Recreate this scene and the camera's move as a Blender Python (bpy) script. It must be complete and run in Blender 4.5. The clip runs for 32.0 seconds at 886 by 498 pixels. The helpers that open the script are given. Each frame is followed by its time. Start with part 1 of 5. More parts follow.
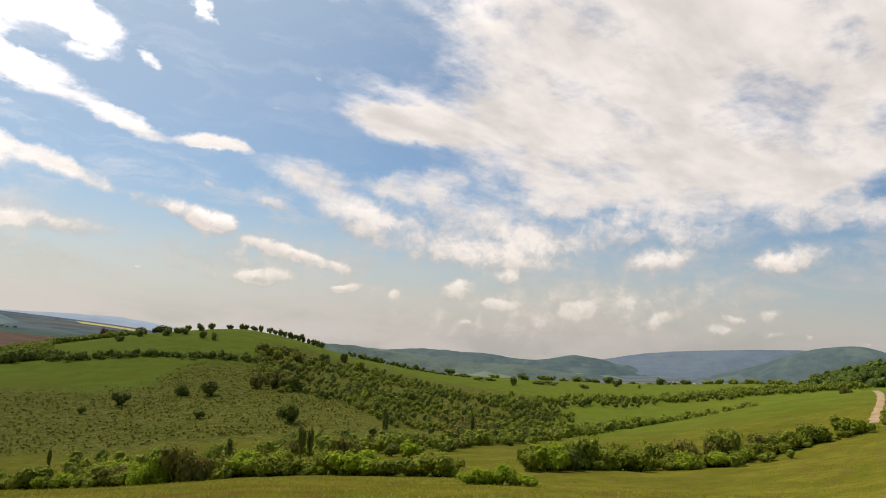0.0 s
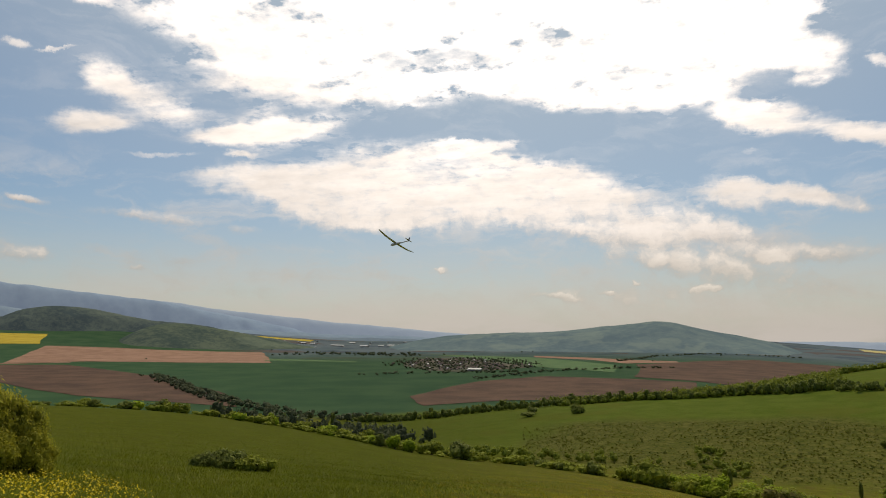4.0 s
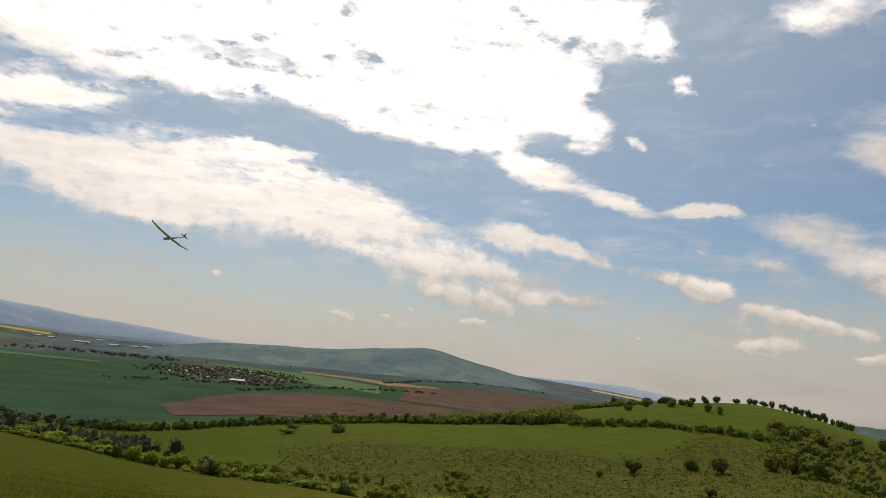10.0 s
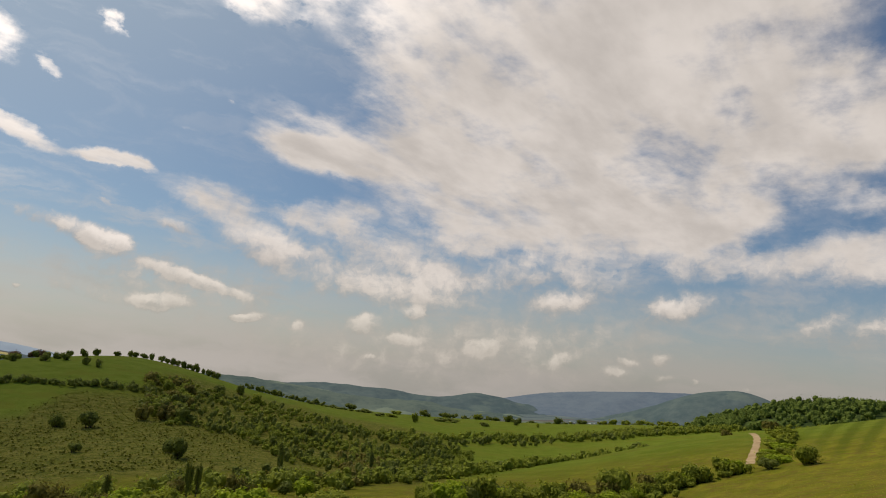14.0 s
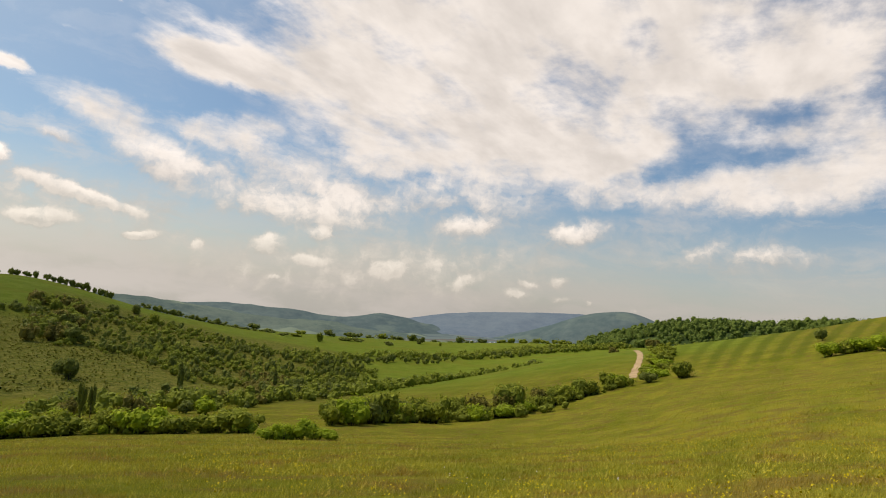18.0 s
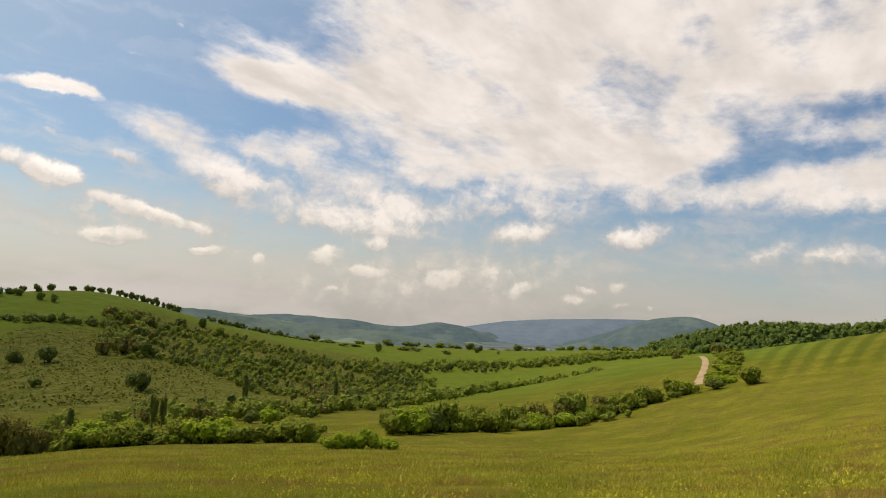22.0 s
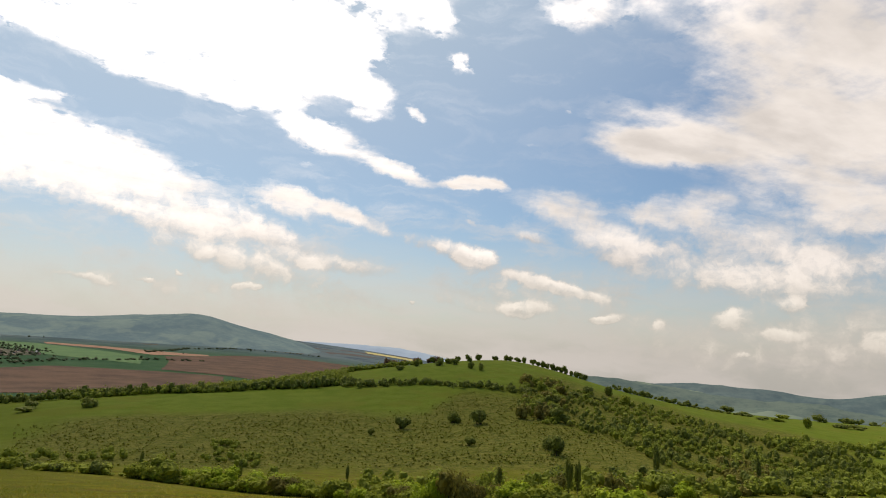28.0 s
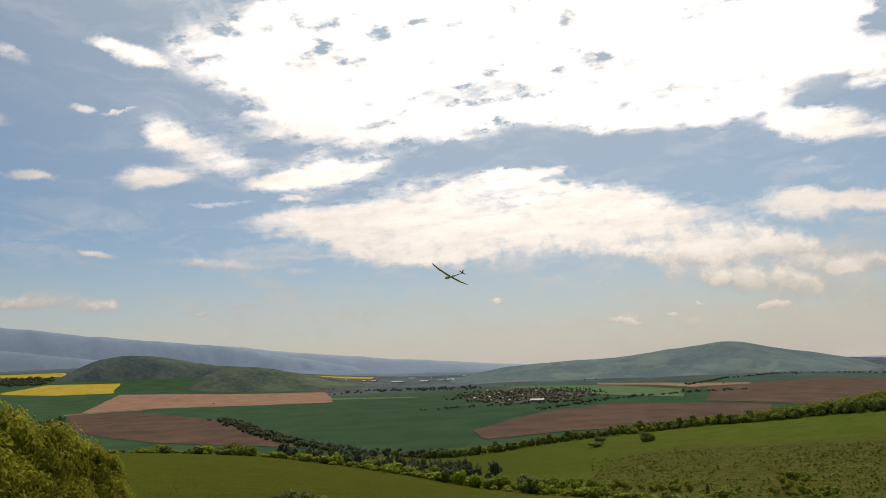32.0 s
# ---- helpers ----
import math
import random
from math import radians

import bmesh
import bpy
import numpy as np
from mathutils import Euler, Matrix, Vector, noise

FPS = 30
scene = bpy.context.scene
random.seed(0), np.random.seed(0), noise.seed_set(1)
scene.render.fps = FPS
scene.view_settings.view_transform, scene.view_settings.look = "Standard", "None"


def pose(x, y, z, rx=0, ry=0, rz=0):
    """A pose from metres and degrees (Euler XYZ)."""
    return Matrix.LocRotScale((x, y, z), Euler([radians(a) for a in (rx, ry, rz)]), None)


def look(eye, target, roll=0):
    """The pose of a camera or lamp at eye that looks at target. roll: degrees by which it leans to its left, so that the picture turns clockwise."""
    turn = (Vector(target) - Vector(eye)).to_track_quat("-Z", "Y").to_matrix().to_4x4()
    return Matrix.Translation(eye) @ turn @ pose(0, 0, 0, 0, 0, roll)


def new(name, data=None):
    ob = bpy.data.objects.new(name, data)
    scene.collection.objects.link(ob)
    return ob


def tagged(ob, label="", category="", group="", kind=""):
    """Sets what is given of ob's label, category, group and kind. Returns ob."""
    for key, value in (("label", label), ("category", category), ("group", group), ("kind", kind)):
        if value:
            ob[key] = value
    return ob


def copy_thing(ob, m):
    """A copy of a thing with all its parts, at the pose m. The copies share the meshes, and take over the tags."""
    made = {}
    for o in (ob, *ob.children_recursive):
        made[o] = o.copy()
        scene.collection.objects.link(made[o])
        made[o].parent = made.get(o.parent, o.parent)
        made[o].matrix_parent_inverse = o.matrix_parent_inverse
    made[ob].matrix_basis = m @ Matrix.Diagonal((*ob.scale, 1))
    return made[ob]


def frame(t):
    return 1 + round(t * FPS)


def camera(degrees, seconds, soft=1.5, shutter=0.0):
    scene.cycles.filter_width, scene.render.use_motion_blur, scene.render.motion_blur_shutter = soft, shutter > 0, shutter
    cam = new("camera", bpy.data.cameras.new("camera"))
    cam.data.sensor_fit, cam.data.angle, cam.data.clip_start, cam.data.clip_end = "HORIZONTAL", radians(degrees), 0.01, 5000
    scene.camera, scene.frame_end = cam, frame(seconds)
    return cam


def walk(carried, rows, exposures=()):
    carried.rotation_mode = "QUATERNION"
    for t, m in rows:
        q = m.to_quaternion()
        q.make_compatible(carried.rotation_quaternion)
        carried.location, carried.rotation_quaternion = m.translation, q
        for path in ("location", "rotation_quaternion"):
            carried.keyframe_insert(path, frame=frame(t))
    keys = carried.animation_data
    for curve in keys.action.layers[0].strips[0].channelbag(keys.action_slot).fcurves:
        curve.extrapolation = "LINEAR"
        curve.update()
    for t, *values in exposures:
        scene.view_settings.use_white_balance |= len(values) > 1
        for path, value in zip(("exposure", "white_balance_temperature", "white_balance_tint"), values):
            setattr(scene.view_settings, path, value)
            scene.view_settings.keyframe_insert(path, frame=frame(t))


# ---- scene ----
# The filmer stands still on a hillside meadow and turns. Azimuth 0 is +y and grows clockwise.
EYE = 1.65
cam = camera(68, 32.0, 1.0)


def turned(az, el, lean):
    a, e = radians(az), radians(el)
    way = Vector((math.sin(a) * math.cos(e), math.cos(a) * math.cos(e), math.sin(e)))
    return look((0, 0, EYE), Vector((0, 0, EYE)) + way * 10, lean)


# seconds, heading, tilt, lean
TURNS = (
    (0.0, 48.92, 6.77, 3.76),
    (0.5, 45.83, 7.14, 3.53),
    (1.0, 42.31, 8.18, 2.56),
    (1.5, 38.20, 8.78, 3.07),
    (2.0, 32.12, 9.15, 3.69),
    (2.5, 24.52, 9.44, 3.96),
    (3.0, 13.01, 9.92, 3.54),
    (3.5, -0.22, 9.82, 1.94),
    (4.0, -11.73, 7.15, -0.06),
    (4.5, -19.01, 8.03, -1.48),
    (6.5, -24.63, 8.08, 0.38),
    (7.0, -21.63, 8.07, 1.10),
    (7.5, -18.48, 7.99, 2.22),
    (8.0, -13.79, 7.81, 3.16),
    (8.5, -9.10, 7.93, 4.35),
    (9.0, -3.40, 7.97, 5.53),
    (9.5, 2.30, 8.96, 5.78),
    (10.0, 6.94, 9.49, 5.29),
    (10.5, 12.28, 9.93, 3.47),
    (11.0, 17.97, 11.16, 3.93),
    (11.5, 24.21, 11.79, 4.37),
    (12.0, 30.58, 10.98, 3.93),
    (12.5, 39.64, 11.94, 2.79),
    (13.0, 45.96, 11.73, 2.43),
    (13.5, 51.49, 12.04, 3.45),
    (14.0, 56.65, 10.41, 5.51),
    (14.5, 61.05, 10.31, 5.95),
    (15.0, 63.38, 8.51, 5.76),
    (15.5, 65.31, 7.35, 6.32),
    (17.5, 66.47, 4.96, 5.96),
    (18.0, 65.40, 4.46, 5.78),
    (18.5, 65.49, 3.57, 5.32),
    (19.0, 64.87, 3.46, 5.51),
    (19.5, 64.49, 3.70, 5.72),
    (20.0, 63.68, 3.71, 5.22),
    (20.5, 63.11, 3.94, 4.83),
    (21.0, 61.90, 4.08, 4.94),
    (21.5, 61.36, 4.31, 5.14),
    (22.0, 60.52, 4.75, 4.69),
    (22.5, 59.65, 4.63, 4.64),
    (23.0, 58.86, 4.55, 4.58),
    (23.5, 58.07, 5.02, 4.48),
    (24.0, 57.17, 5.42, 4.58),
    (24.5, 56.28, 5.76, 4.37),
    (26.5, 49.20, 7.66, 3.92),
    (27.0, 43.99, 7.90, 4.94),
    (27.5, 35.56, 8.15, 5.41),
    (28.0, 26.43, 7.97, 4.00),
    (28.5, 18.09, 6.81, 3.20),
    (29.0, 9.23, 6.93, 2.45),
    (29.5, 2.03, 8.09, 1.50),
    (30.0, -3.49, 8.62, 2.18),
    (30.5, -9.03, 8.41, 1.39),
    (31.0, -11.75, 8.59, -1.43),
    (31.5, -14.34, 8.77, -3.40),
    (32.0, -16.36, 10.05, -2.83),
)
# the filming camera opens and closes as it turns towards the sun and away: seconds, stops
STOPS = ((0.0, -0.05), (1.0, -0.1), (2.0, -0.22), (3.0, -0.37), (4.0, -0.36), (7.0, -0.22), (9.0, -0.3), (10.0, -0.4), (11.0, -0.52), (12.0, -0.58), (13.0, -0.62), (14.0, -0.46), (15.0, -0.2), (18.0, -0.04), (24.0, -0.06), (27.0, -0.02), (28.0, -0.07), (29.0, -0.18), (30.0, -0.3), (32.0, -0.34))
# and its white balance grows warmer towards the sun: seconds, kelvin
WARMTH = ((0.0, 7050), (2.0, 7100), (4.0, 7450), (9.0, 7450), (11.0, 7250), (13.0, 7250), (15.0, 7200), (18.0, 7300), (24.0, 7250), (27.0, 7150), (29.0, 7350), (32.0, 7450))


def kelvin(t):
    for (t0, k0), (t1, k1) in zip(WARMTH, WARMTH[1:]):
        if t <= t1:
            return k0 + (k1 - k0) * (t - t0) / (t1 - t0)
    return WARMTH[-1][1]


walk(cam, [(t, turned(az, el, lean)) for t, az, el, lean in TURNS], [(t, s, kelvin(t), 12) for t, s in STOPS])

# ---------------------------------------------------------------- sky and sun
SUN_AZ, SUN_EL = -6.0, 57.0
sun_data = bpy.data.lights.new("sun", "SUN")
sun_data.energy, sun_data.angle, sun_data.color = 3.6, radians(0.6), (1.0, 0.93, 0.80)
sun = new("sun", sun_data)
_a, _e = radians(SUN_AZ), radians(SUN_EL)
SUN_WAY = Vector((math.sin(_a) * math.cos(_e), math.cos(_a) * math.cos(_e), math.sin(_e)))
sun.matrix_world = look(SUN_WAY * 200, (0, 0, 0))

world = bpy.data.worlds.new("sky")
scene.world = world
world.use_nodes = True
wt = world.node_tree
wt.nodes.clear()


class Net:
    """A short way to write node trees."""

    def __init__(self, tree):
        self.tree = tree

    def add(self, kind, ins=(), operation="", interpolation_type="", vector_type="", data_type="", blend_type="", attribute_name=""):
        n = self.tree.nodes.new(kind)
        if operation:
            n.operation = operation
        if interpolation_type:
            n.interpolation_type = interpolation_type
        if vector_type:
            n.vector_type = vector_type
        if data_type:
            n.data_type = data_type
        if blend_type:
            n.blend_type = blend_type
        if attribute_name:
            n.attribute_name = attribute_name
        for k, v in dict(ins).items():
            sock = n.inputs[k]
            if isinstance(v, bpy.types.NodeSocket):
                self.tree.links.new(v, sock)
            else:
                sock.default_value = v
        return n

    def math(self, op, a, b=0.0, c=0.0):
        return self.add("ShaderNodeMath", {0: a, 1: b, 2: c}, operation=op).outputs[0]

    def vec(self, op, a, b=(0, 0, 0)):
        n = self.add("ShaderNodeVectorMath", {0: a, 1: b}, operation=op)
        return n.outputs["Value"] if op in ("LENGTH", "DOT_PRODUCT", "DISTANCE") else n.outputs[0]

    def ramp(self, v, lo, hi, a=0.0, b=1.0, smooth=True):
        n = self.add("ShaderNodeMapRange", {0: v, 1: lo, 2: hi, 3: a, 4: b},
                     interpolation_type="SMOOTHSTEP" if smooth else "LINEAR")
        return n.outputs[0]

    def noise(self, vec, scale, detail=4.0, rough=0.55, distort=0.0):
        return self.add("ShaderNodeTexNoise", {"Vector": vec, "Scale": scale, "Detail": detail,
                                               "Roughness": rough, "Distortion": distort})

    def mix(self, f, a, b, blend="MIX"):
        n = self.add("ShaderNodeMix", {0: f, 6: a, 7: b}, data_type="RGBA", blend_type=blend)
        return n.outputs[2]


wn = Net(wt)
SKY_GAIN = 0.1
sky = wn.add("ShaderNodeTexSky")
sky.sky_type, sky.sun_disc = "NISHITA", False
sky.sun_elevation, sky.sun_rotation = radians(SUN_EL), radians(SUN_AZ)
sky.altitude, sky.air_density, sky.dust_density, sky.ozone_density = 300.0, 1.0, 1.2, 1.5
way = wn.add("ShaderNodeTexCoord").outputs["Generated"]
xyz = wn.add("ShaderNodeSeparateXYZ", {0: way})
wx, wy, wz = xyz.outputs
heading = wn.math("MULTIPLY", wn.math("ARCTAN2", wx, wy), 57.29578)
height_deg = wn.math("MULTIPLY", wn.math("ARCSINE", wz), 57.29578)
# the cloud deck as seen from below: coordinates crowd together towards the horizon
low = wn.math("ADD", wn.math("MAXIMUM", wz, 0.0), 0.14)
deck = wn.add("ShaderNodeCombineXYZ", {0: wn.math("DIVIDE", wx, low), 1: wn.math("DIVIDE", wy, low), 2: 0.0}).outputs[0]
streak = wn.add("ShaderNodeMapping", {0: deck, 2: (0, 0, radians(28)), 3: (1.0, 2.1, 1)}).outputs[0]
billow = wn.noise(streak, 1.9, 8.0, 0.55, 0.2)
fine = wn.noise(deck, 11.0, 5.0, 0.6)
plan = wn.add("ShaderNodeCombineXYZ", {0: heading, 1: height_deg, 2: 0.0}).outputs[0]
ruffle = wn.noise(plan, 0.30, 6.0, 0.66)
shift = wn.add("ShaderNodeVectorMath", {0: wn.vec("SUBTRACT", ruffle.outputs["Color"], (0.5, 0.5, 0.5)), 1: (3.4, 1.7, 0.0)},
               operation="MULTIPLY").outputs[0]
plan = wn.vec("ADD", plan, shift)
total = 0.0
crest = 0.0


def cloud(az, el, half_length, half_height, lean, thick):
    """One cloud of the deck: where it hangs, its half axes and its lean in degrees."""
    global total, crest
    at = wn.add("ShaderNodeCombineXYZ", {0: az, 1: el, 2: total})
    fluff = 1.0 if el > 5 or half_height > 0.8 else 0.80
    m = wn.add("ShaderNodeMapping", {0: plan, 1: at.outputs[0], 2: (0, 0, radians(lean)),
                                     3: (half_length * 1.35 * fluff, half_height * 1.75 * fluff, 1e6)}, vector_type="TEXTURE")
    w = wn.ramp(wn.vec("LENGTH", m.outputs[0]), 1.15, 0.25, 0.0, thick)
    total = wn.math("ADD", total, w)
    if el < 10 and half_height < 1.2:
        up = wn.add("ShaderNodeSeparateXYZ", {0: m.outputs[0]}).outputs[1]
        crest = wn.math("MULTIPLY_ADD", w, up, crest)


# the clouds, one by one
cloud(63.5, 22.0, 19.03, 4.16, 5, 1.00)
cloud(69.5, 18.7, 17.46, 3.68, 5, 1.00)
cloud(70.3, 14.4, 13.36, 2.56, 5, 0.95)
cloud(78.2, 13.0, 5.35, 1.64, 12, 0.75)
cloud(91.5, 21.8, 10.71, 3.02, -1, 0.90)
cloud(93.3, 19.5, 4.29, 1.27, 3, 0.60)
cloud(45.4, 17.2, 4.82, 1.10, 0, 0.50)
cloud(91.7, 11.3, 8.43, 1.54, 4, 1.00)
cloud(97.0, 15.0, 3.82, 1.92, -16, 0.95)
cloud(89.4, 15.3, 3.17, 1.03, -5, 0.75)
cloud(80.4, 10.3, 4.69, 0.82, 3, 0.50)
cloud(36.8, 12.1, 3.60, 1.17, -12, 0.80)
cloud(41.3, 8.9, 3.71, 1.19, -10, 0.95)
cloud(46.1, 12.1, 4.11, 1.11, 4, 0.85)
cloud(33.9, 9.5, 1.66, 0.36, -7, 0.85)
cloud(51.7, 6.5, 7.38, 1.13, 0, 0.38)
cloud(53.4, 9.3, 5.70, 0.95, -16, 0.30)
cloud(59.7, 11.9, 4.57, 1.32, 11, 0.65)
cloud(65.3, 9.2, 5.60, 1.14, 13, 0.32)
cloud(36.9, 5.3, 4.60, 0.36, -11, 0.55)
cloud(29.5, 7.4, 1.73, 0.80, -13, 0.76)
cloud(29.0, 13.8, 2.52, 0.49, -2, 0.95)
cloud(34.1, 3.3, 2.38, 0.58, 7, 0.88)
cloud(41.1, 2.7, 1.55, 0.36, 11, 0.88)
cloud(50.4, 3.2, 1.62, 0.75, 10, 0.88)
cloud(54.1, 2.2, 1.80, 0.42, 4, 0.72)
cloud(54.5, 4.6, 1.61, 0.56, 14, 0.88)
cloud(61.0, 2.0, 1.86, 0.75, 10, 0.88)
cloud(67.2, 1.8, 1.72, 0.52, 13, 0.64)
cloud(67.6, 6.8, 2.36, 0.71, 10, 0.75)
cloud(76.7, 6.8, 2.45, 0.83, 13, 0.80)
cloud(71.7, 1.3, 1.30, 0.37, 6, 0.76)
cloud(76.1, 1.1, 0.77, 0.28, 6, 0.72)
cloud(78.3, 1.0, 0.54, 0.23, 6, 0.72)
cloud(75.6, 2.5, 1.25, 0.37, 8, 0.60)
cloud(72.7, 2.1, 1.06, 0.33, 3, 0.70)
cloud(44.8, 2.6, 0.83, 0.32, 17, 0.60)
cloud(51.1, 0.4, 0.43, 0.19, 6, 0.70)
cloud(81.8, 0.7, 0.74, 0.18, 4, 0.60)
cloud(61.8, 1.1, 14.70, 2.12, 5, 0.36)
cloud(89.1, 5.5, 7.91, 1.12, 4, 0.38)
cloud(67.1, 4.4, 8.96, 1.69, 4, 0.36)
cloud(92.4, 5.9, 3.42, 0.51, 0, 0.35)
cloud(70.6, 8.5, 2.97, 0.94, -6, 0.40)
cloud(52.6, 8.1, 9.86, 2.83, 3, 0.17)
cloud(67.1, 9.3, 13.11, 1.89, 4, 0.26)
cloud(36.7, 5.1, 8.60, 1.79, 5, 0.24)
cloud(50.2, 1.5, 12.36, 1.87, 5, 0.33)
cloud(84.5, 7.3, 8.30, 1.33, 1, 0.26)
cloud(54.6, 13.1, 4.21, 1.40, -17, 0.25)
cloud(42.4, 18.6, 4.89, 1.85, 8, 0.20)
cloud(63.1, 31.0, 24.58, 2.69, -3, 1.00)
cloud(65.9, 26.5, 19.85, 2.39, -4, 1.00)
cloud(37.6, 28.0, 3.91, 1.20, -11, 0.55)
cloud(71.0, 22.8, 14.05, 2.38, -5, 0.90)
cloud(46.0, 17.1, 5.88, 0.82, -6, 0.60)
cloud(39.6, 30.5, 4.91, 1.86, 4, 0.60)
cloud(69.6, 34.3, 20.70, 2.84, -6, 0.90)
cloud(13.5, 26.8, 10.24, 2.87, 10, 1.10)
cloud(11.4, 22.5, 6.20, 2.60, 14, 1.10)
cloud(23.9, 27.5, 2.69, 1.00, -27, 0.90)
cloud(26.9, 23.9, 0.93, 0.41, -44, 0.85)
cloud(18.3, 20.9, 2.73, 0.89, -3, 0.75)
cloud(16.2, 16.5, 4.48, 1.07, -15, 0.90)
cloud(22.2, 14.2, 2.50, 0.68, -13, 1.00)
cloud(28.4, 13.6, 3.07, 0.36, 0, 0.95)
cloud(17.0, 10.5, 5.49, 0.54, -16, 1.00)
cloud(27.6, 7.9, 3.79, 0.59, -13, 0.80)
cloud(16.3, 6.1, 5.36, 0.55, -4, 0.75)
cloud(12.0, 5.2, 9.13, 1.00, -9, 0.45)
cloud(36.6, 5.2, 4.75, 0.41, -12, 0.45)
cloud(33.1, 3.0, 2.19, 0.54, 3, 0.88)
cloud(40.4, 2.6, 1.44, 0.32, 2, 0.80)
cloud(23.0, 19.3, 1.10, 0.45, -34, 0.75)
cloud(26.2, 23.8, 0.90, 0.45, -52, 0.85)
cloud(13.9, 14.2, 0.69, 0.27, 0, 0.75)
cloud(19.1, 19.2, 1.75, 0.60, 3, 0.75)
cloud(24.1, 3.3, 0.30, 0.18, -7, 0.72)
cloud(11.0, 3.3, 0.60, 0.22, 10, 0.70)
cloud(9.3, 3.2, 0.66, 0.18, 4, 0.60)
cloud(28.3, 3.4, 3.23, 0.54, -9, 0.30)
cloud(34.1, 17.2, 0.55, 0.23, -11, 0.40)
cloud(36.9, 20.0, 0.31, 0.18, -8, 0.40)
cloud(29.2, 10.4, 0.40, 0.18, 0, 0.50)
cloud(-1.1, 2.9, 1.26, 0.46, 3, 0.50)
cloud(2.6, 3.1, 0.46, 0.18, 9, 0.60)
cloud(10.6, 1.6, 13.83, 1.82, 0, 0.30)
cloud(34.0, 4.3, 12.40, 1.81, -8, 0.26)
cloud(52.0, 7.7, 8.84, 2.11, -13, 0.38)
cloud(-22.2, 27.0, 16.48, 2.55, 2, 1.10)
cloud(-22.4, 22.0, 11.51, 2.54, 0, 1.10)
cloud(-13.1, 24.8, 17.27, 2.99, 0, 1.10)
cloud(1.0, 20.3, 9.20, 1.76, -11, 1.00)
cloud(7.4, 24.1, 10.87, 2.54, -9, 1.00)
cloud(13.8, 17.0, 2.49, 0.84, -21, 0.70)
cloud(-8.4, 30.8, 28.42, 2.81, -1, 1.10)
cloud(-5.9, 34.5, 28.00, 2.88, -2, 1.00)
cloud(-39.5, 19.4, 2.47, 0.97, -15, 0.72)
cloud(-35.6, 17.9, 2.71, 0.89, -5, 0.70)
cloud(-40.7, 15.9, 2.85, 0.75, 10, 0.85)
cloud(-27.9, 16.6, 6.22, 0.64, 11, 0.75)
cloud(-36.4, 14.1, 3.30, 0.18, 4, 0.65)
cloud(-29.1, 14.7, 1.54, 0.18, 1, 0.65)
cloud(-24.7, 12.5, 8.03, 0.97, 1, 1.00)
cloud(-19.4, 11.1, 7.45, 1.50, 3, 1.00)
cloud(-13.3, 13.9, 7.77, 1.88, -2, 1.00)
cloud(-3.2, 11.6, 7.87, 1.68, -9, 1.00)
cloud(-15.7, 10.3, 8.37, 1.42, -1, 1.00)
cloud(-9.0, 12.8, 9.02, 1.96, -3, 1.00)
cloud(4.2, 8.1, 9.02, 0.73, -6, 0.80)
cloud(9.1, 8.6, 5.80, 0.82, -10, 0.85)
cloud(-8.5, 16.2, 3.97, 0.42, 1, 0.65)
cloud(8.2, 5.8, 6.38, 0.54, -10, 0.42)
cloud(-56.1, 16.1, 3.97, 0.54, -5, 1.00)
cloud(-49.4, 15.4, 1.64, 0.34, 3, 0.85)
cloud(-44.6, 9.8, 1.23, 0.22, -6, 0.95)
cloud(-36.2, 9.2, 4.28, 0.36, -3, 0.62)
cloud(-28.7, 8.4, 1.90, 0.32, -2, 0.30)
cloud(-59.8, 22.4, 3.58, 1.20, 6, 0.80)
cloud(-52.9, 19.2, 2.02, 0.56, 0, 0.60)
cloud(-51.1, 24.0, 1.61, 0.50, -16, 0.50)
cloud(-43.5, 25.5, 3.09, 0.57, -8, 0.95)
cloud(-45.9, 20.6, 0.98, 0.22, 0, 0.70)
cloud(-55.7, 18.0, 0.88, 0.29, -9, 0.40)
cloud(-51.5, 6.0, 5.18, 0.50, 3, 0.76)
cloud(-44.4, 5.6, 1.63, 0.47, -1, 0.68)
cloud(-12.0, 5.4, 0.66, 0.19, 5, 0.70)
cloud(-1.7, 2.9, 2.08, 0.23, -6, 0.55)
cloud(2.4, 3.1, 0.79, 0.18, -2, 0.60)
cloud(10.2, 3.4, 1.47, 0.22, 3, 0.70)
cloud(4.5, 3.9, 0.51, 0.18, -8, 0.70)
cloud(-36.7, 5.2, 0.49, 0.13, 2, 0.50)
cloud(-37.3, 18.4, 5.91, 1.77, -12, 0.32)
cloud(-27.9, 16.8, 6.82, 1.15, 1, 0.40)
cloud(4.5, 12.0, 10.78, 1.19, -10, 0.50)
cloud(-24.3, 14.4, 5.86, 1.02, 2, 0.35)
cloud(12.6, 10.7, 2.58, 0.63, -16, 0.70)
cloud(-30.3, 4.5, 14.00, 2.28, 0, 0.22)
cloud(-1.8, 4.6, 16.77, 2.30, -3, 0.25)
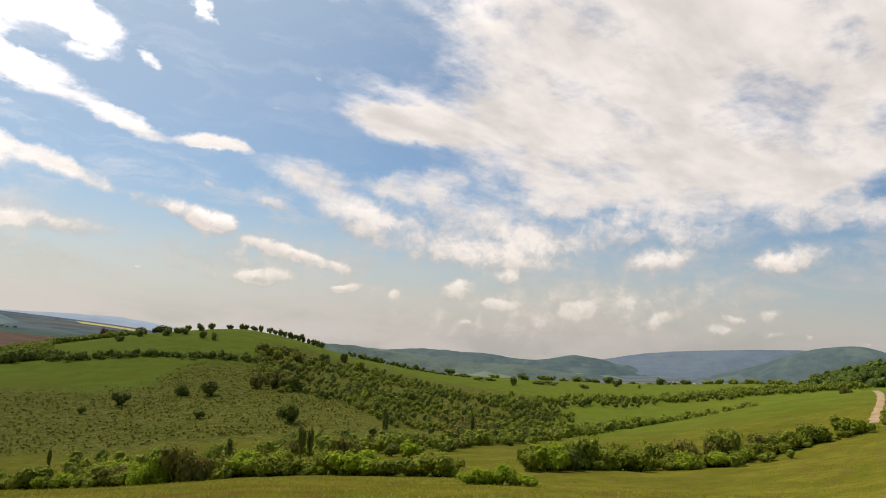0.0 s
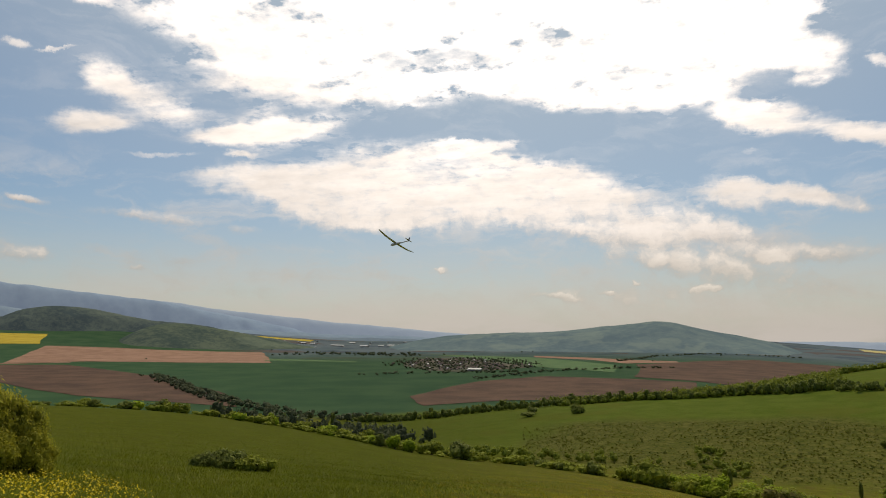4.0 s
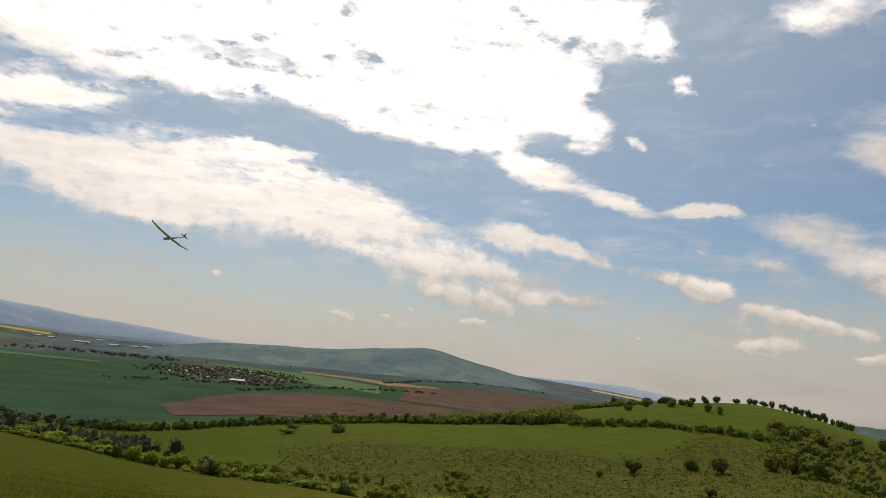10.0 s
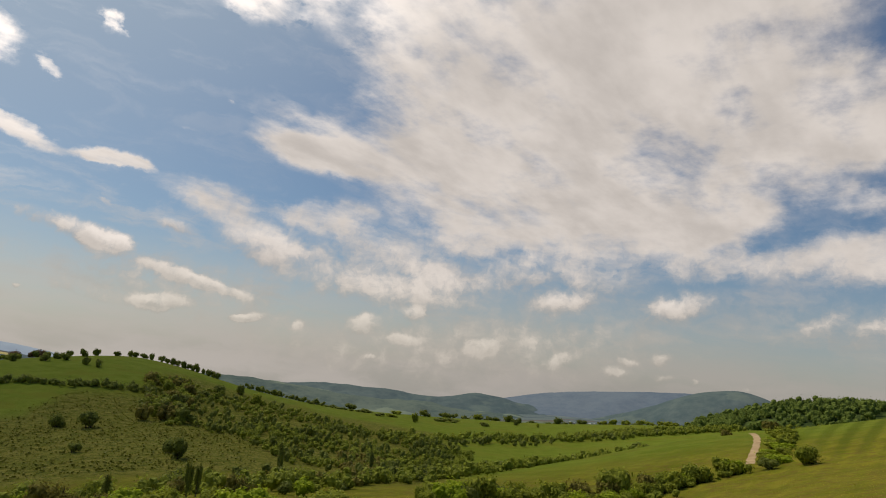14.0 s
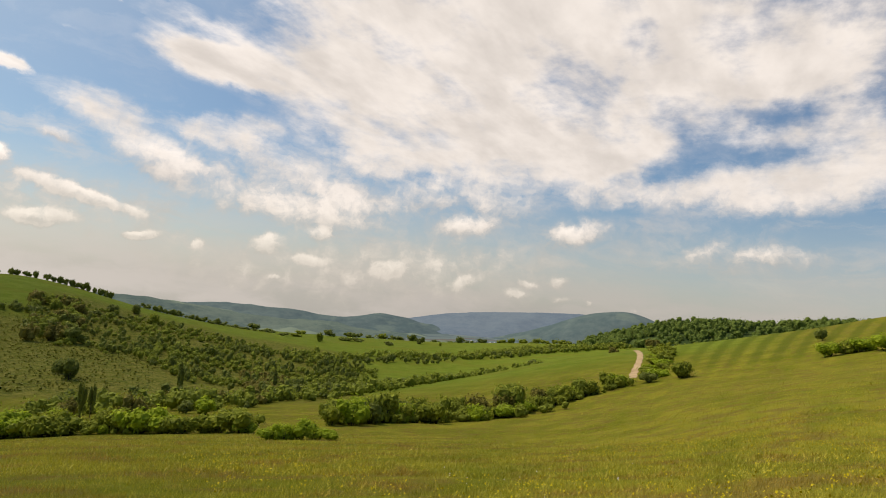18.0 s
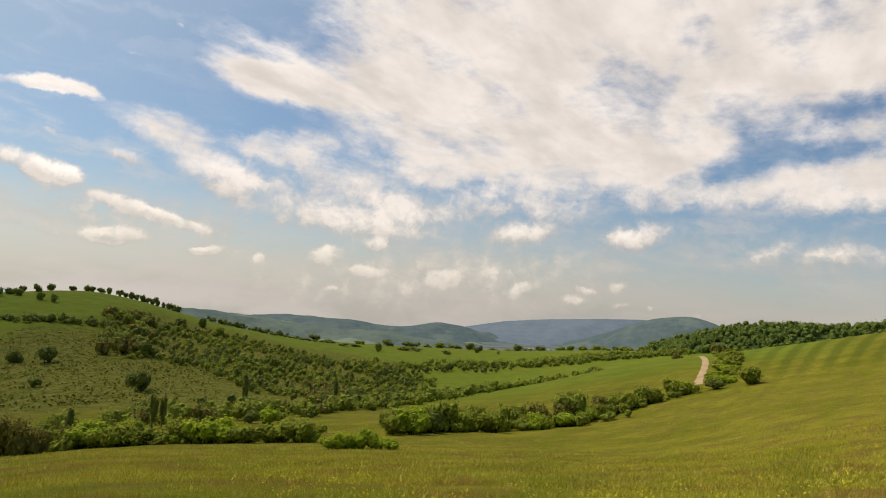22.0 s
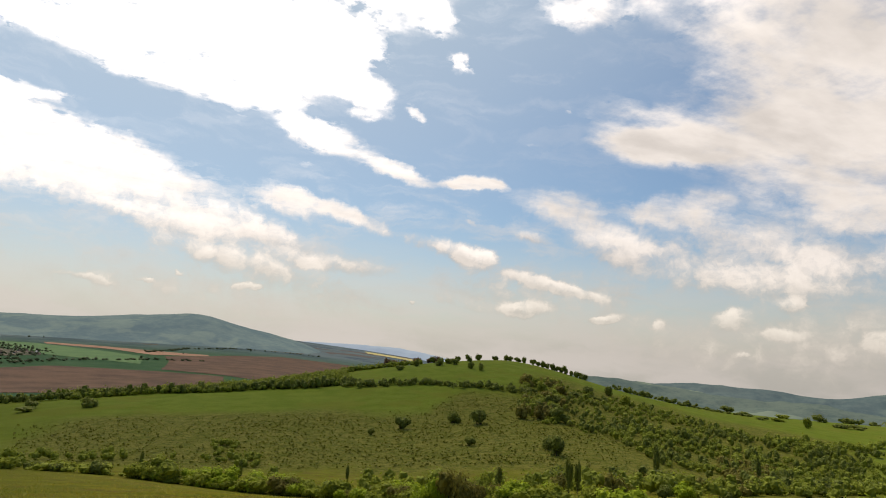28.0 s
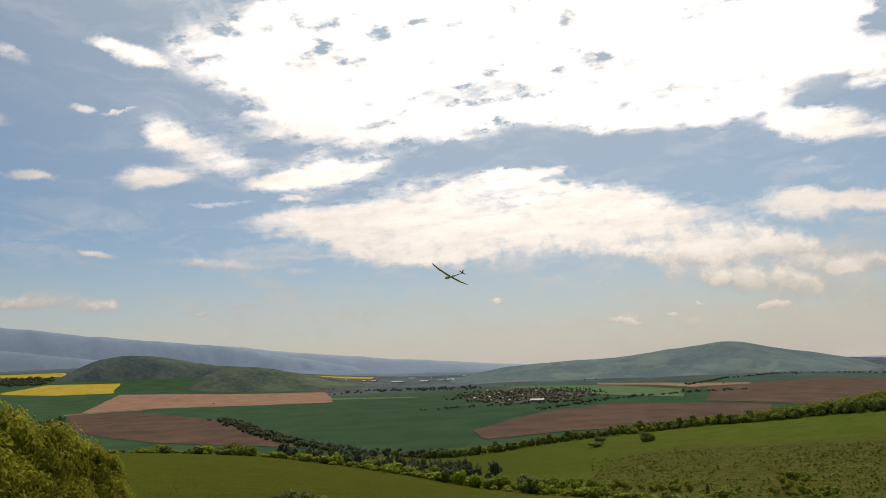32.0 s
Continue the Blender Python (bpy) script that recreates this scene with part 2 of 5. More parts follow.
# a short vapour trail
cloud(-43.1, 20.9, 1.53, 0.10, 23, 0.60)
total = wn.math("MINIMUM", total, 1.08)
puff = wn.ramp(height_deg, 6.0, 17.0)
coarse = wn.mix(puff, wn.noise(plan, 0.55, 5.0, 0.6).outputs["Fac"], billow.outputs["Fac"])
grain = wn.math("ADD", coarse, wn.math("MULTIPLY", wn.mix(puff, ruffle.outputs["Fac"], fine.outputs["Fac"]), wn.ramp(height_deg, 14.0, 24.0, 0.3, 0.4)))
grain = wn.math("SUBTRACT", grain, wn.ramp(height_deg, 14.0, 24.0, 0.65, 0.70))
body = wn.math("ADD", wn.math("MULTIPLY", total, 0.95), wn.math("MULTIPLY", grain, wn.math("MULTIPLY", wn.ramp(total, 0.0, 0.5, 0.7, 2.4), wn.ramp(height_deg, 6.0, 17.0, 0.8, 1.0))))
cover = wn.ramp(body, 0.06, 1.08)
# thin veil low over the horizon
drift = wn.noise(wn.vec("MULTIPLY", plan, (0.25, 1.0, 1.0)), 0.35, 4.0, 0.6).outputs["Fac"]
veil = wn.math("MULTIPLY", wn.ramp(height_deg, 11.5, -2.0, 0.0, 0.95), wn.ramp(drift, 0.32, 0.62, 0.72, 1.04))
to_sun = wn.vec("DOT_PRODUCT", way, tuple(SUN_WAY))
glare = wn.ramp(to_sun, 0.55, 0.97)
bank = wn.mix(wn.ramp(height_deg, 7.0, 13.0), wn.ramp(body, 0.35, 1.25, 0.66, 1.0), wn.ramp(body, 0.35, 1.7, 0.86, 0.71))
bank = wn.math("ADD", bank, wn.ramp(crest, -0.35, 0.45, -0.08, 0.24, False))
lit = wn.math("ADD", bank, wn.math("MULTIPLY", glare, 1.5))
lit = wn.math("MULTIPLY", lit, wn.ramp(wn.mix(puff, ruffle.outputs["Fac"], fine.outputs["Fac"]), 0.3, 0.7, 0.95, 1.04))
lit = wn.math("MULTIPLY", lit, wn.ramp(wn.mix(puff, ruffle.outputs["Fac"], wn.noise(streak, 2.6, 4.0, 0.55).outputs["Fac"]), 0.32, 0.68, 1.07, 0.86))
lit = wn.math("MULTIPLY", lit, wn.ramp(height_deg, 3.0, 13.0, 0.88, 1.0))
cover = wn.math("POWER", cover, wn.math("ADD", 1.0, wn.math("MULTIPLY", glare, 1.0)))
dapple = wn.noise(deck, 13.0, 4.0, 0.6).outputs["Fac"]
cover = wn.math("SUBTRACT", cover, wn.math("MULTIPLY", wn.math("MULTIPLY", glare, wn.ramp(dapple, 0.50, 0.68, 0.0, 0.9)), wn.ramp(body, 1.6, 0.75)))
cover = wn.math("MAXIMUM", cover, 0.0)
wisp = wn.noise(wn.add("ShaderNodeMapping", {0: plan, 2: (0, 0, radians(9)), 3: (0.22, 0.75, 1)}).outputs[0], 0.55, 7.0, 0.62, 0.6).outputs["Fac"]
wisp = wn.math("MULTIPLY", wn.ramp(wisp, 0.46, 0.70, 0.0, 0.42), wn.ramp(height_deg, 0.0, 5.0, 0.3, 1.0))
cover = wn.math("ADD", cover, wn.math("MULTIPLY", wn.math("SUBTRACT", 1.0, cover), wn.math("MULTIPLY", wisp, wn.ramp(height_deg, 15.0, 10.0, 0.22, 1.0))))
cream = wn.mix(wn.ramp(height_deg, 3.0, 9.0), (1.0, 0.955, 0.90, 1), (0.985, 0.962, 0.968, 1))
cloud_node = wn.add("ShaderNodeVectorMath", {0: cream, 3: wn.math("DIVIDE", lit, SKY_GAIN)}, operation="SCALE")
blue = wn.mix(1.0, sky.outputs[0], (0.78, 0.97, 1.10, 1), "MULTIPLY")
# milky air: the blue is pale towards the sun
pale = (0.56 / SKY_GAIN, 0.70 / SKY_GAIN, 0.83 / SKY_GAIN, 1)
blue = wn.mix(wn.ramp(to_sun, 0.45, 1.0, 0.0, 0.85), blue, pale)
haze_c = wn.add("ShaderNodeVectorMath", {0: (5.36, 5.24, 5.2), 3: wn.ramp(to_sun, 0.1, 0.7, 0.97, 1.32)}, operation="SCALE").outputs[0]
open_sky = wn.mix(veil, blue, haze_c)
full = wn.mix(wn.math("MULTIPLY", cover, wn.ramp(height_deg, -2.0, 8.0, 0.50, 1.0)), open_sky, cloud_node.outputs[0])
bg = wn.add("ShaderNodeBackground", {0: full, 1: SKY_GAIN})
wt.links.new(bg.outputs[0], wn.add("ShaderNodeOutputWorld").inputs[0])

# ---------------------------------------------------------------- materials
def material(name):
    m = bpy.data.materials.new(name)
    m.use_nodes = True
    m.node_tree.nodes.clear()
    return m, Net(m.node_tree)


def finish(m, net, colour, rough=0.9, bump=None, bump_m=0.05, through_light=0.0, spec=0.25, shaggy=0.0):
    ins = {"Base Color": colour, "Roughness": rough, "Specular IOR Level": spec, "Diffuse Roughness": shaggy}
    if bump is not None:
        ins["Normal"] = net.add("ShaderNodeBump", {"Height": bump, "Distance": bump_m, "Strength": 0.8}).outputs[0]
    out = net.add("ShaderNodeBsdfPrincipled", ins).outputs[0]
    if through_light:
        t = net.add("ShaderNodeBsdfTranslucent", {0: colour})
        out = net.add("ShaderNodeMixShader", {0: through_light, 1: out, 2: t.outputs[0]}).outputs[0]
    net.tree.links.new(out, net.add("ShaderNodeOutputMaterial").inputs[0])
    return m


def place(net):
    return net.add("ShaderNodeNewGeometry").outputs["Position"]


def leaf_material(name, dark, light, amount=0.4):
    """Leaves: each one a little different, each plant too, lit through from behind."""
    m, n = material(name)
    isl = n.add("ShaderNodeNewGeometry").outputs["Random Per Island"]
    per = n.add("ShaderNodeObjectInfo").outputs["Random"]
    patch = n.ramp(n.noise(place(n), 0.8, 3.0, 0.6).outputs["Fac"], 0.3, 0.7)
    f = n.math("ADD", n.math("MULTIPLY", isl, 0.5), n.math("ADD", n.math("MULTIPLY", per, 0.2), n.math("MULTIPLY", patch, 0.3)))
    col = n.mix(n.ramp(f, 0.1, 0.95, smooth=False), (*dark, 1), (*light, 1))
    return finish(m, n, col, 0.7, through_light=amount, spec=0.08)


def ground_material():
    """Meadow and pasture: mown streaks, dry tufts, scrub soil; land cover, painted backlight and far haze from the
    sheet's own attributes.
    """
    m, n = material("meadow grass")
    p = place(n)
    big = n.noise(p, 0.012, 4.0).outputs["Fac"]
    mid = n.noise(p, 0.09, 5.0, 0.6).outputs["Fac"]
    small = n.noise(p, 1.3, 5.0, 0.7).outputs["Fac"]
    grit = n.noise(p, 9.0, 3.0, 0.7).outputs["Fac"]
    green = n.mix(n.ramp(mid, 0.38, 0.62), (0.142, 0.148, 0.009, 1), (0.255, 0.232, 0.022, 1))
    green = n.mix(n.ramp(big, 0.35, 0.7, 0.0, 0.6), green, (0.190, 0.168, 0.022, 1))
    streak = n.noise(n.vec("MULTIPLY", p, (0.55, 1.0, 1.0)), 0.45, 4.0, 0.65).outputs["Fac"]
    green = n.mix(n.ramp(streak, 0.45, 0.68, 0.0, 0.38), green, (0.072, 0.105, 0.008, 1))
    green = n.mix(n.ramp(small, 0.42, 0.72, 0.0, 0.7), green, (0.235, 0.232, 0.036, 1))
    green = n.mix(n.ramp(grit, 0.5, 0.85, 0.0, 0.35), green, (0.040, 0.060, 0.012, 1))
    band = n.add("ShaderNodeMapping", {0: p, 2: (0, 0, radians(52)), 3: (0.12, 1.0, 1.0)}).outputs[0]
    green = n.mix(n.ramp(n.noise(band, 0.30, 4.0, 0.6).outputs["Fac"], 0.50, 0.66, 0.0, 0.26), green, (0.098, 0.128, 0.010, 1))
    patch = n.noise(p, 0.33, 4.0, 0.65).outputs["Fac"]
    green = n.mix(n.ramp(patch, 0.48, 0.66, 0.0, 0.7), green, (0.165, 0.112, 0.030, 1))
    green = n.mix(n.ramp(patch, 0.44, 0.30, 0.0, 0.5), green, (0.165, 0.205, 0.012, 1))
    crop = n.add("ShaderNodeAttribute", attribute_name="crop").outputs["Fac"]
    scrub = n.add("ShaderNodeAttribute", attribute_name="scrub").outputs["Fac"]
    lush = n.add("ShaderNodeAttribute", attribute_name="lush").outputs["Fac"]
    # valley crop green, with blue distance haze mixed into the tone
    cropc = n.mix(n.ramp(big, 0.3, 0.7), (0.052, 0.118, 0.050, 1), (0.080, 0.152, 0.062, 1))
    lushc = n.mix(n.ramp(mid, 0.3, 0.7), (0.135, 0.185, 0.017, 1), (0.190, 0.232, 0.028, 1))
    lushc = n.mix(n.ramp(small, 0.48, 0.70, 0.0, 0.55), lushc, (0.075, 0.105, 0.008, 1))
    lushc = n.mix(n.ramp(n.noise(p, 0.035, 4.0, 0.6).outputs["Fac"], 0.50, 0.64, 0.0, 0.6), lushc, (0.175, 0.180, 0.022, 1))
    scrubc = n.mix(n.ramp(n.noise(p, 0.22, 6.0, 0.7).outputs["Fac"], 0.38, 0.66), (0.128, 0.140, 0.018, 1), (0.225, 0.202, 0.042, 1))
    scrubc = n.mix(n.ramp(n.noise(p, 0.75, 3.0, 0.6).outputs["Fac"], 0.52, 0.62, 0.0, 0.75), scrubc, (0.050, 0.066, 0.010, 1))
    scrubc = n.mix(n.ramp(n.noise(p, 0.9, 2.0, 0.5).outputs["Fac"], 0.40, 0.30, 0.0, 0.5), scrubc, (0.260, 0.220, 0.075, 1))
    backlit = n.add("ShaderNodeAttribute", attribute_name="backlit").outputs["Fac"]
    mown = n.add("ShaderNodeAttribute", attribute_name="mown").outputs["Fac"]
    col = n.mix(lush, green, lushc)
    # towards the sun the grass's backlit darkness is put into its colour
    deep = n.mix(n.ramp(streak, 0.35, 0.65), (0.080, 0.102, 0.005, 1), (0.118, 0.140, 0.008, 1))
    deep = n.mix(n.ramp(small, 0.45, 0.75, 0.0, 0.6), deep, (0.165, 0.168, 0.014, 1))
    col = n.mix(n.math("MULTIPLY", backlit, 0.85), col, deep)
    col = n.mix(n.math("MULTIPLY", mown, 0.62), col, (0.080, 0.108, 0.010, 1))
    col = n.mix(scrub, col, scrubc)
    col = n.mix(crop, col, cropc)
    # the far valley floor: fields, woods and towns, paled with painted haze
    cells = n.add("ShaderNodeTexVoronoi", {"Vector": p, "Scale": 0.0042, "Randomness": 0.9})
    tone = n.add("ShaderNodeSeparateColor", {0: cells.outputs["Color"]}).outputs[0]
    far_haze_col = n.mix(tone, (0.150, 0.196, 0.188, 1), (0.215, 0.246, 0.232, 1))
    far_haze_col = n.mix(n.ramp(tone, 0.80, 0.84), far_haze_col, (0.19, 0.15, 0.12, 1))
    far_haze_col = n.mix(n.ramp(n.noise(p, 0.006, 5.0, 0.65).outputs["Fac"], 0.5, 0.58), far_haze_col, (0.115, 0.150, 0.160, 1))
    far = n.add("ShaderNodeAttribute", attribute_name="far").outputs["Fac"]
    col = n.mix(far, col, far_haze_col)
    h = n.math("ADD", n.math("MULTIPLY", small, 0.6), n.math("MULTIPLY", grit, 0.4))
    return finish(m, n, col, 0.95, h, 0.25, spec=0.02, shaggy=1.0)


def field_material(name, a, b, scale=0.02):
    m, n = material(name)
    p = place(n)
    big = n.noise(p, scale, 5.0, 0.6).outputs["Fac"]
    small = n.noise(p, scale * 14, 4.0, 0.7).outputs["Fac"]
    f = n.math("ADD", n.math("MULTIPLY", big, 0.7), n.math("MULTIPLY", small, 0.3))
    return finish(m, n, n.mix(n.ramp(f, 0.34, 0.66), (*a, 1), (*b, 1)), 0.95, small, 0.2, spec=0.05)


def wood_hill_material(name, a, b, scale=0.03, air=0.0, fields=0.0):
    m, n = material(name)
    p = place(n)
    big = n.noise(p, scale * 0.15, 4.0, 0.6).outputs["Fac"]
    small = n.noise(p, scale * 1.6, 6.0, 0.7).outputs["Fac"]
    tiny = n.noise(p, scale * 5.0, 3.0, 0.6).outputs["Fac"]
    f = n.math("ADD", n.math("MULTIPLY", big, 0.45), n.math("ADD", n.math("MULTIPLY", small, 0.4), n.math("MULTIPLY", tiny, 0.15)))
    woods = n.mix(n.ramp(f, 0.40, 0.60), (*a, 1), (*b, 1))
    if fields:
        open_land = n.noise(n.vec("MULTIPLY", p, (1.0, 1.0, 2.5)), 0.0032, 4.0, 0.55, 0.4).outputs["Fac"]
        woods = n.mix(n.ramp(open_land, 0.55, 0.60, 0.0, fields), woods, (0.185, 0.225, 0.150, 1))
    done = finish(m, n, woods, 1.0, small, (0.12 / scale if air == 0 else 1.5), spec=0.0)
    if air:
        # glow that imitates distance haze over the far backdrop
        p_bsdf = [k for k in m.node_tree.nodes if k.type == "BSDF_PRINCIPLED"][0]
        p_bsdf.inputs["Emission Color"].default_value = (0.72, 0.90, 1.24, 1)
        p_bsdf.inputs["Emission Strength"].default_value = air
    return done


GROUND = ground_material()
PLOUGHED = field_material("ploughed brown soil", (0.058, 0.037, 0.027), (0.112, 0.068, 0.046))
DRY_SOIL = field_material("dry pinkish soil", (0.20, 0.115, 0.076), (0.285, 0.175, 0.120))
RAPE = field_material("rapeseed in flower", (0.30, 0.225, 0.025), (0.42, 0.32, 0.045))
PALE_RAPE = field_material("distant pale rapeseed", (0.34, 0.29, 0.12), (0.44, 0.38, 0.17))
# green crop, its tone made bluer to imitate haze
YOUNG = field_material("young green crop", (0.060, 0.115, 0.050), (0.085, 0.145, 0.058))
GARDENS = field_material("garden plots", (0.040, 0.052, 0.030), (0.120, 0.098, 0.075), 0.02)
DIRT = field_material("pale dirt track", (0.31, 0.215, 0.120), (0.47, 0.35, 0.21), 0.25)
WOOD_NEAR = wood_hill_material("wooded hillside", (0.030, 0.050, 0.018), (0.075, 0.105, 0.032), 0.03)
# from here to WOOD_FAINT, distance haze is painted into woodland tones and glow
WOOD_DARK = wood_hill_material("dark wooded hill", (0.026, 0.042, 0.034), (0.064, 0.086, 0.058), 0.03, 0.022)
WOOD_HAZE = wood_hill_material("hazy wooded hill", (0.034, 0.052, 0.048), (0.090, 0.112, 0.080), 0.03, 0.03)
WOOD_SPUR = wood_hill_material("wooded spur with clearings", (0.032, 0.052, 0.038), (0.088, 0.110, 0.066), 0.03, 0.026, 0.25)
WOOD_MID = wood_hill_material("wooded hills painted blue-green with haze", (0.052, 0.088, 0.084), (0.104, 0.144, 0.118), 0.010, 0.082, 0.3)
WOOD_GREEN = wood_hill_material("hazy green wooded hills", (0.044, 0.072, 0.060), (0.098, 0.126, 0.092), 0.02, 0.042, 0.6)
WOOD_BLUE = wood_hill_material("wooded mountain painted blue with haze", (0.070, 0.108, 0.128), (0.105, 0.142, 0.152), 0.012, 0.10)
WOOD_RANGE = wood_hill_material("wooded range painted blue with haze", (0.060, 0.086, 0.110), (0.095, 0.122, 0.138), 0.012, 0.095)
WOOD_KNOLL = wood_hill_material("wooded knoll under painted haze", (0.042, 0.070, 0.066), (0.084, 0.114, 0.098), 0.012, 0.055, 0.2)
WOOD_PALE = wood_hill_material("wooded slopes paled with painted haze", (0.095, 0.142, 0.175), (0.135, 0.182, 0.205), 0.012, 0.15)
WOOD_FAR = wood_hill_material("mountains painted blue with haze", (0.105, 0.155, 0.205), (0.145, 0.200, 0.240), 0.006, 0.19)
WOOD_FAINT = wood_hill_material("mountains faded by painted haze", (0.150, 0.185, 0.205), (0.175, 0.212, 0.228), 0.004, 0.26)
LEAF = leaf_material("bush leaves", (0.105, 0.135, 0.015), (0.34, 0.37, 0.044), 0.38)
LEAF_FRESH = leaf_material("fresh spring leaves", (0.155, 0.225, 0.014), (0.42, 0.50, 0.040), 0.44)
LEAF_SCRUB = leaf_material("low scrub leaves", (0.105, 0.115, 0.020), (0.270, 0.270, 0.046), 0.34)
LEAF_NEAR = leaf_material("yellow green bush leaves", (0.094, 0.108, 0.011), (0.50, 0.475, 0.055), 0.48)
LEAF_DARK = leaf_material("dark tree leaves", (0.082, 0.105, 0.024), (0.225, 0.255, 0.050), 0.36)
LEAF_BROWN = leaf_material("budding brownish leaves", (0.088, 0.082, 0.016), (0.275, 0.245, 0.052), 0.34)
LEAF_SHRUB = leaf_material("shrub leaves", (0.110, 0.138, 0.018), (0.310, 0.350, 0.048), 0.38)
LEAF_WOOD = leaf_material("forest leaves", (0.080, 0.120, 0.026), (0.205, 0.270, 0.054), 0.36)
# dark leaves of far trees, lifted with a little painted haze
LEAF_FAR = leaf_material("dark far tree leaves", (0.046, 0.060, 0.034), (0.120, 0.138, 0.066), 0.30)
LEAF_RED = leaf_material("reddish brown leaves", (0.080, 0.050, 0.028), (0.210, 0.130, 0.070), 0.30)
BARK = field_material("bark", (0.055, 0.042, 0.030), (0.10, 0.08, 0.06), 2.0)

# ---------------------------------------------------------------- the lie of the land
def blur(a, width, axis):
    k = np.exp(-0.5 * (np.arange(-3 * width, 3 * width + 1) / width) ** 2)
    k /= k.sum()
    pad = 3 * width
    a = np.moveaxis(a, axis, 0)
    a = np.concatenate([np.repeat(a[:1], pad, 0), a, np.repeat(a[-1:], pad, 0)])
    out = sum(k[i] * a[i:i + len(a) - 2 * pad] for i in range(len(k)))
    return np.moveaxis(out, 0, axis)


def fbm(x, y, size, octaves=4, seed=0):
    """Smooth noise in -1..1 for arrays."""
    total, amp, norm = 0.0, 1.0, 0.0
    for o in range(octaves):
        fx, fy = x / size * 2 ** o + 13.7 * seed + o * 5.1, y / size * 2 ** o - 7.3 * seed + o * 9.2
        ix, iy = np.floor(fx), np.floor(fy)
        u, v = fx - ix, fy - iy
        u, v = u * u * (3 - 2 * u), v * v * (3 - 2 * v)

        def h(i, j):
            s = np.sin(i * 127.1 + j * 311.7 + seed * 17.0) * 43758.5453
            return 2 * (s - np.floor(s)) - 1

        total = total + amp * ((h(ix, iy) * (1 - u) + h(ix + 1, iy) * u) * (1 - v) + (h(ix, iy + 1) * (1 - u) + h(ix + 1, iy + 1) * u) * v)
        norm += amp
        amp *= 0.5
    return total / norm


RADII = np.geomspace(3.0, 4950.0, 300)
profiles = []


def profile(az, *knots):
    """The land along one heading: distances in metres and the angle, in degrees, at which the eye meets the ground there."""
    r = np.array([0.0] + [k[0] for k in knots])
    z = np.array([-EYE] + [k[0] * math.tan(radians(k[1])) for k in knots])
    profiles.append((az, np.interp(RADII, r, z)))


FAR_L = ((1100, -4.4), (1900, -2.56), (2450, -2.0), (3200, -1.3), (3700, -0.5), (4000, -0.12), (4950, 0.0))
FAR_LL = ((1100, -4.4), (1900, -2.56), (2450, -1.9), (2900, -1.15), (3400, -0.25), (4000, 0.95), (4950, 1.3))
FAR_T = ((1300, -5.0), (1900, -4.1), (2500, -3.2), (3000, -3.1), (4950, -2.4))
FAR_M = ((900, -5.4), (1500, -3.24), (2450, -2.0), (3500, -1.25), (4950, -0.6))
FAR_R = ((1300, -5.6), (1900, -5.4), (3000, -4.2), (4950, -2.6))
profile(-120, (40, -4), (150, 0), (300, 1.5), (700, 0), (1500, -2), (4950, -0.5))
profile(-80, (40, -8.6), (150, -5.6), (250, -4.6), (600, -7.3), *FAR_LL)
profile(-60, (25, -8.9), (60, -7.6), (150, -5.9), (250, -4.6), (600, -7.3), *FAR_LL)
profile(-45, (25, -9.5), (60, -8.1), (150, -6.0), (255, -4.8), (600, -7.4), *FAR_LL)
profile(-37, (35, -10.0), (80, -8.8), (170, -6.8), (253, -5.6), (600, -7.6), *FAR_LL)
profile(-30, (45, -10.6), (100, -9.2), (180, -7.5), (240, -6.6), (600, -7.8), *FAR_L)
profile(-20, (45, -11.6), (100, -10.6), (170, -9.4), (215, -8.6), (400, -9.2), (660, -7.4), *FAR_M)
profile(-12, (45, -12.5), (100, -11.8), (178, -10.4), (300, -10.0), (480, -7.0), (650, -7.0), *FAR_M)
profile(0, (60, -12.7), (175, -11.6), (250, -10.6), (330, -8.2), (400, -6.5), (465, -5.6), (640, -6.4), *FAR_M)
profile(12, (60, -13.1), (152, -13.3), (220, -11.4), (330, -7.6), (430, -5.3), (455, -5.0), (528, -4.2), (560, -4.3), (700, -5.6), *FAR_M)
profile(18, (50, -13.3), (140, -13.5), (210, -11.5), (328, -7.55), (425, -4.9), (455, -4.2), (548, -2.95), (600, -3.1), (800, -5.0), (1500, -3.7), (2450, -2.3), (4950, -1.0))
profile(24, (50, -13.5), (125, -13.7), (200, -11.6), (325, -7.5), (420, -4.5), (520, -1.9), (580, -1.7), (800, -4.5), (1500, -4.2), (2450, -2.6), (4950, -1.5))
profile(33, (50, -13.3), (108, -12.9), (190, -11.0), (330, -6.6), (420, -4.2), (520, -1.7), (590, -0.15), (650, -0.7), (900, -4.6), *FAR_R)
profile(40, (50, -13.2), (101, -12.7), (190, -10.5), (330, -6.6), (450, -4.2), (560, -2.4), (620, -2.3), (900, -5.0), *FAR_R)
profile(48, (50, -13.1), (95, -12.5), (170, -10.9), (250, -9.4), (330, -7.4), (480, -4.9), (650, -3.7), (720, -3.75), (1000, -5.4), *FAR_R)
profile(58, (50, -12.8), (90, -12.0), (130, -10.8), (230, -9.0), (330, -8.8), (500, -5.5), (700, -3.9), (850, -3.7), (1100, -5.4), *FAR_R)
profile(67, (50, -12.3), (90, -11.5), (140, -10.2), (290, -6.6), (380, -7.3), (550, -5.0), (800, -3.4), (900, -3.35), (1150, -5.2), *FAR_T)
profile(77, (40, -12.0), (80, -10.9), (150, -8.2), (325, -3.25), (410, -4.7), (600, -3.5), (850, -2.3), (1000, -2.6), *FAR_T)
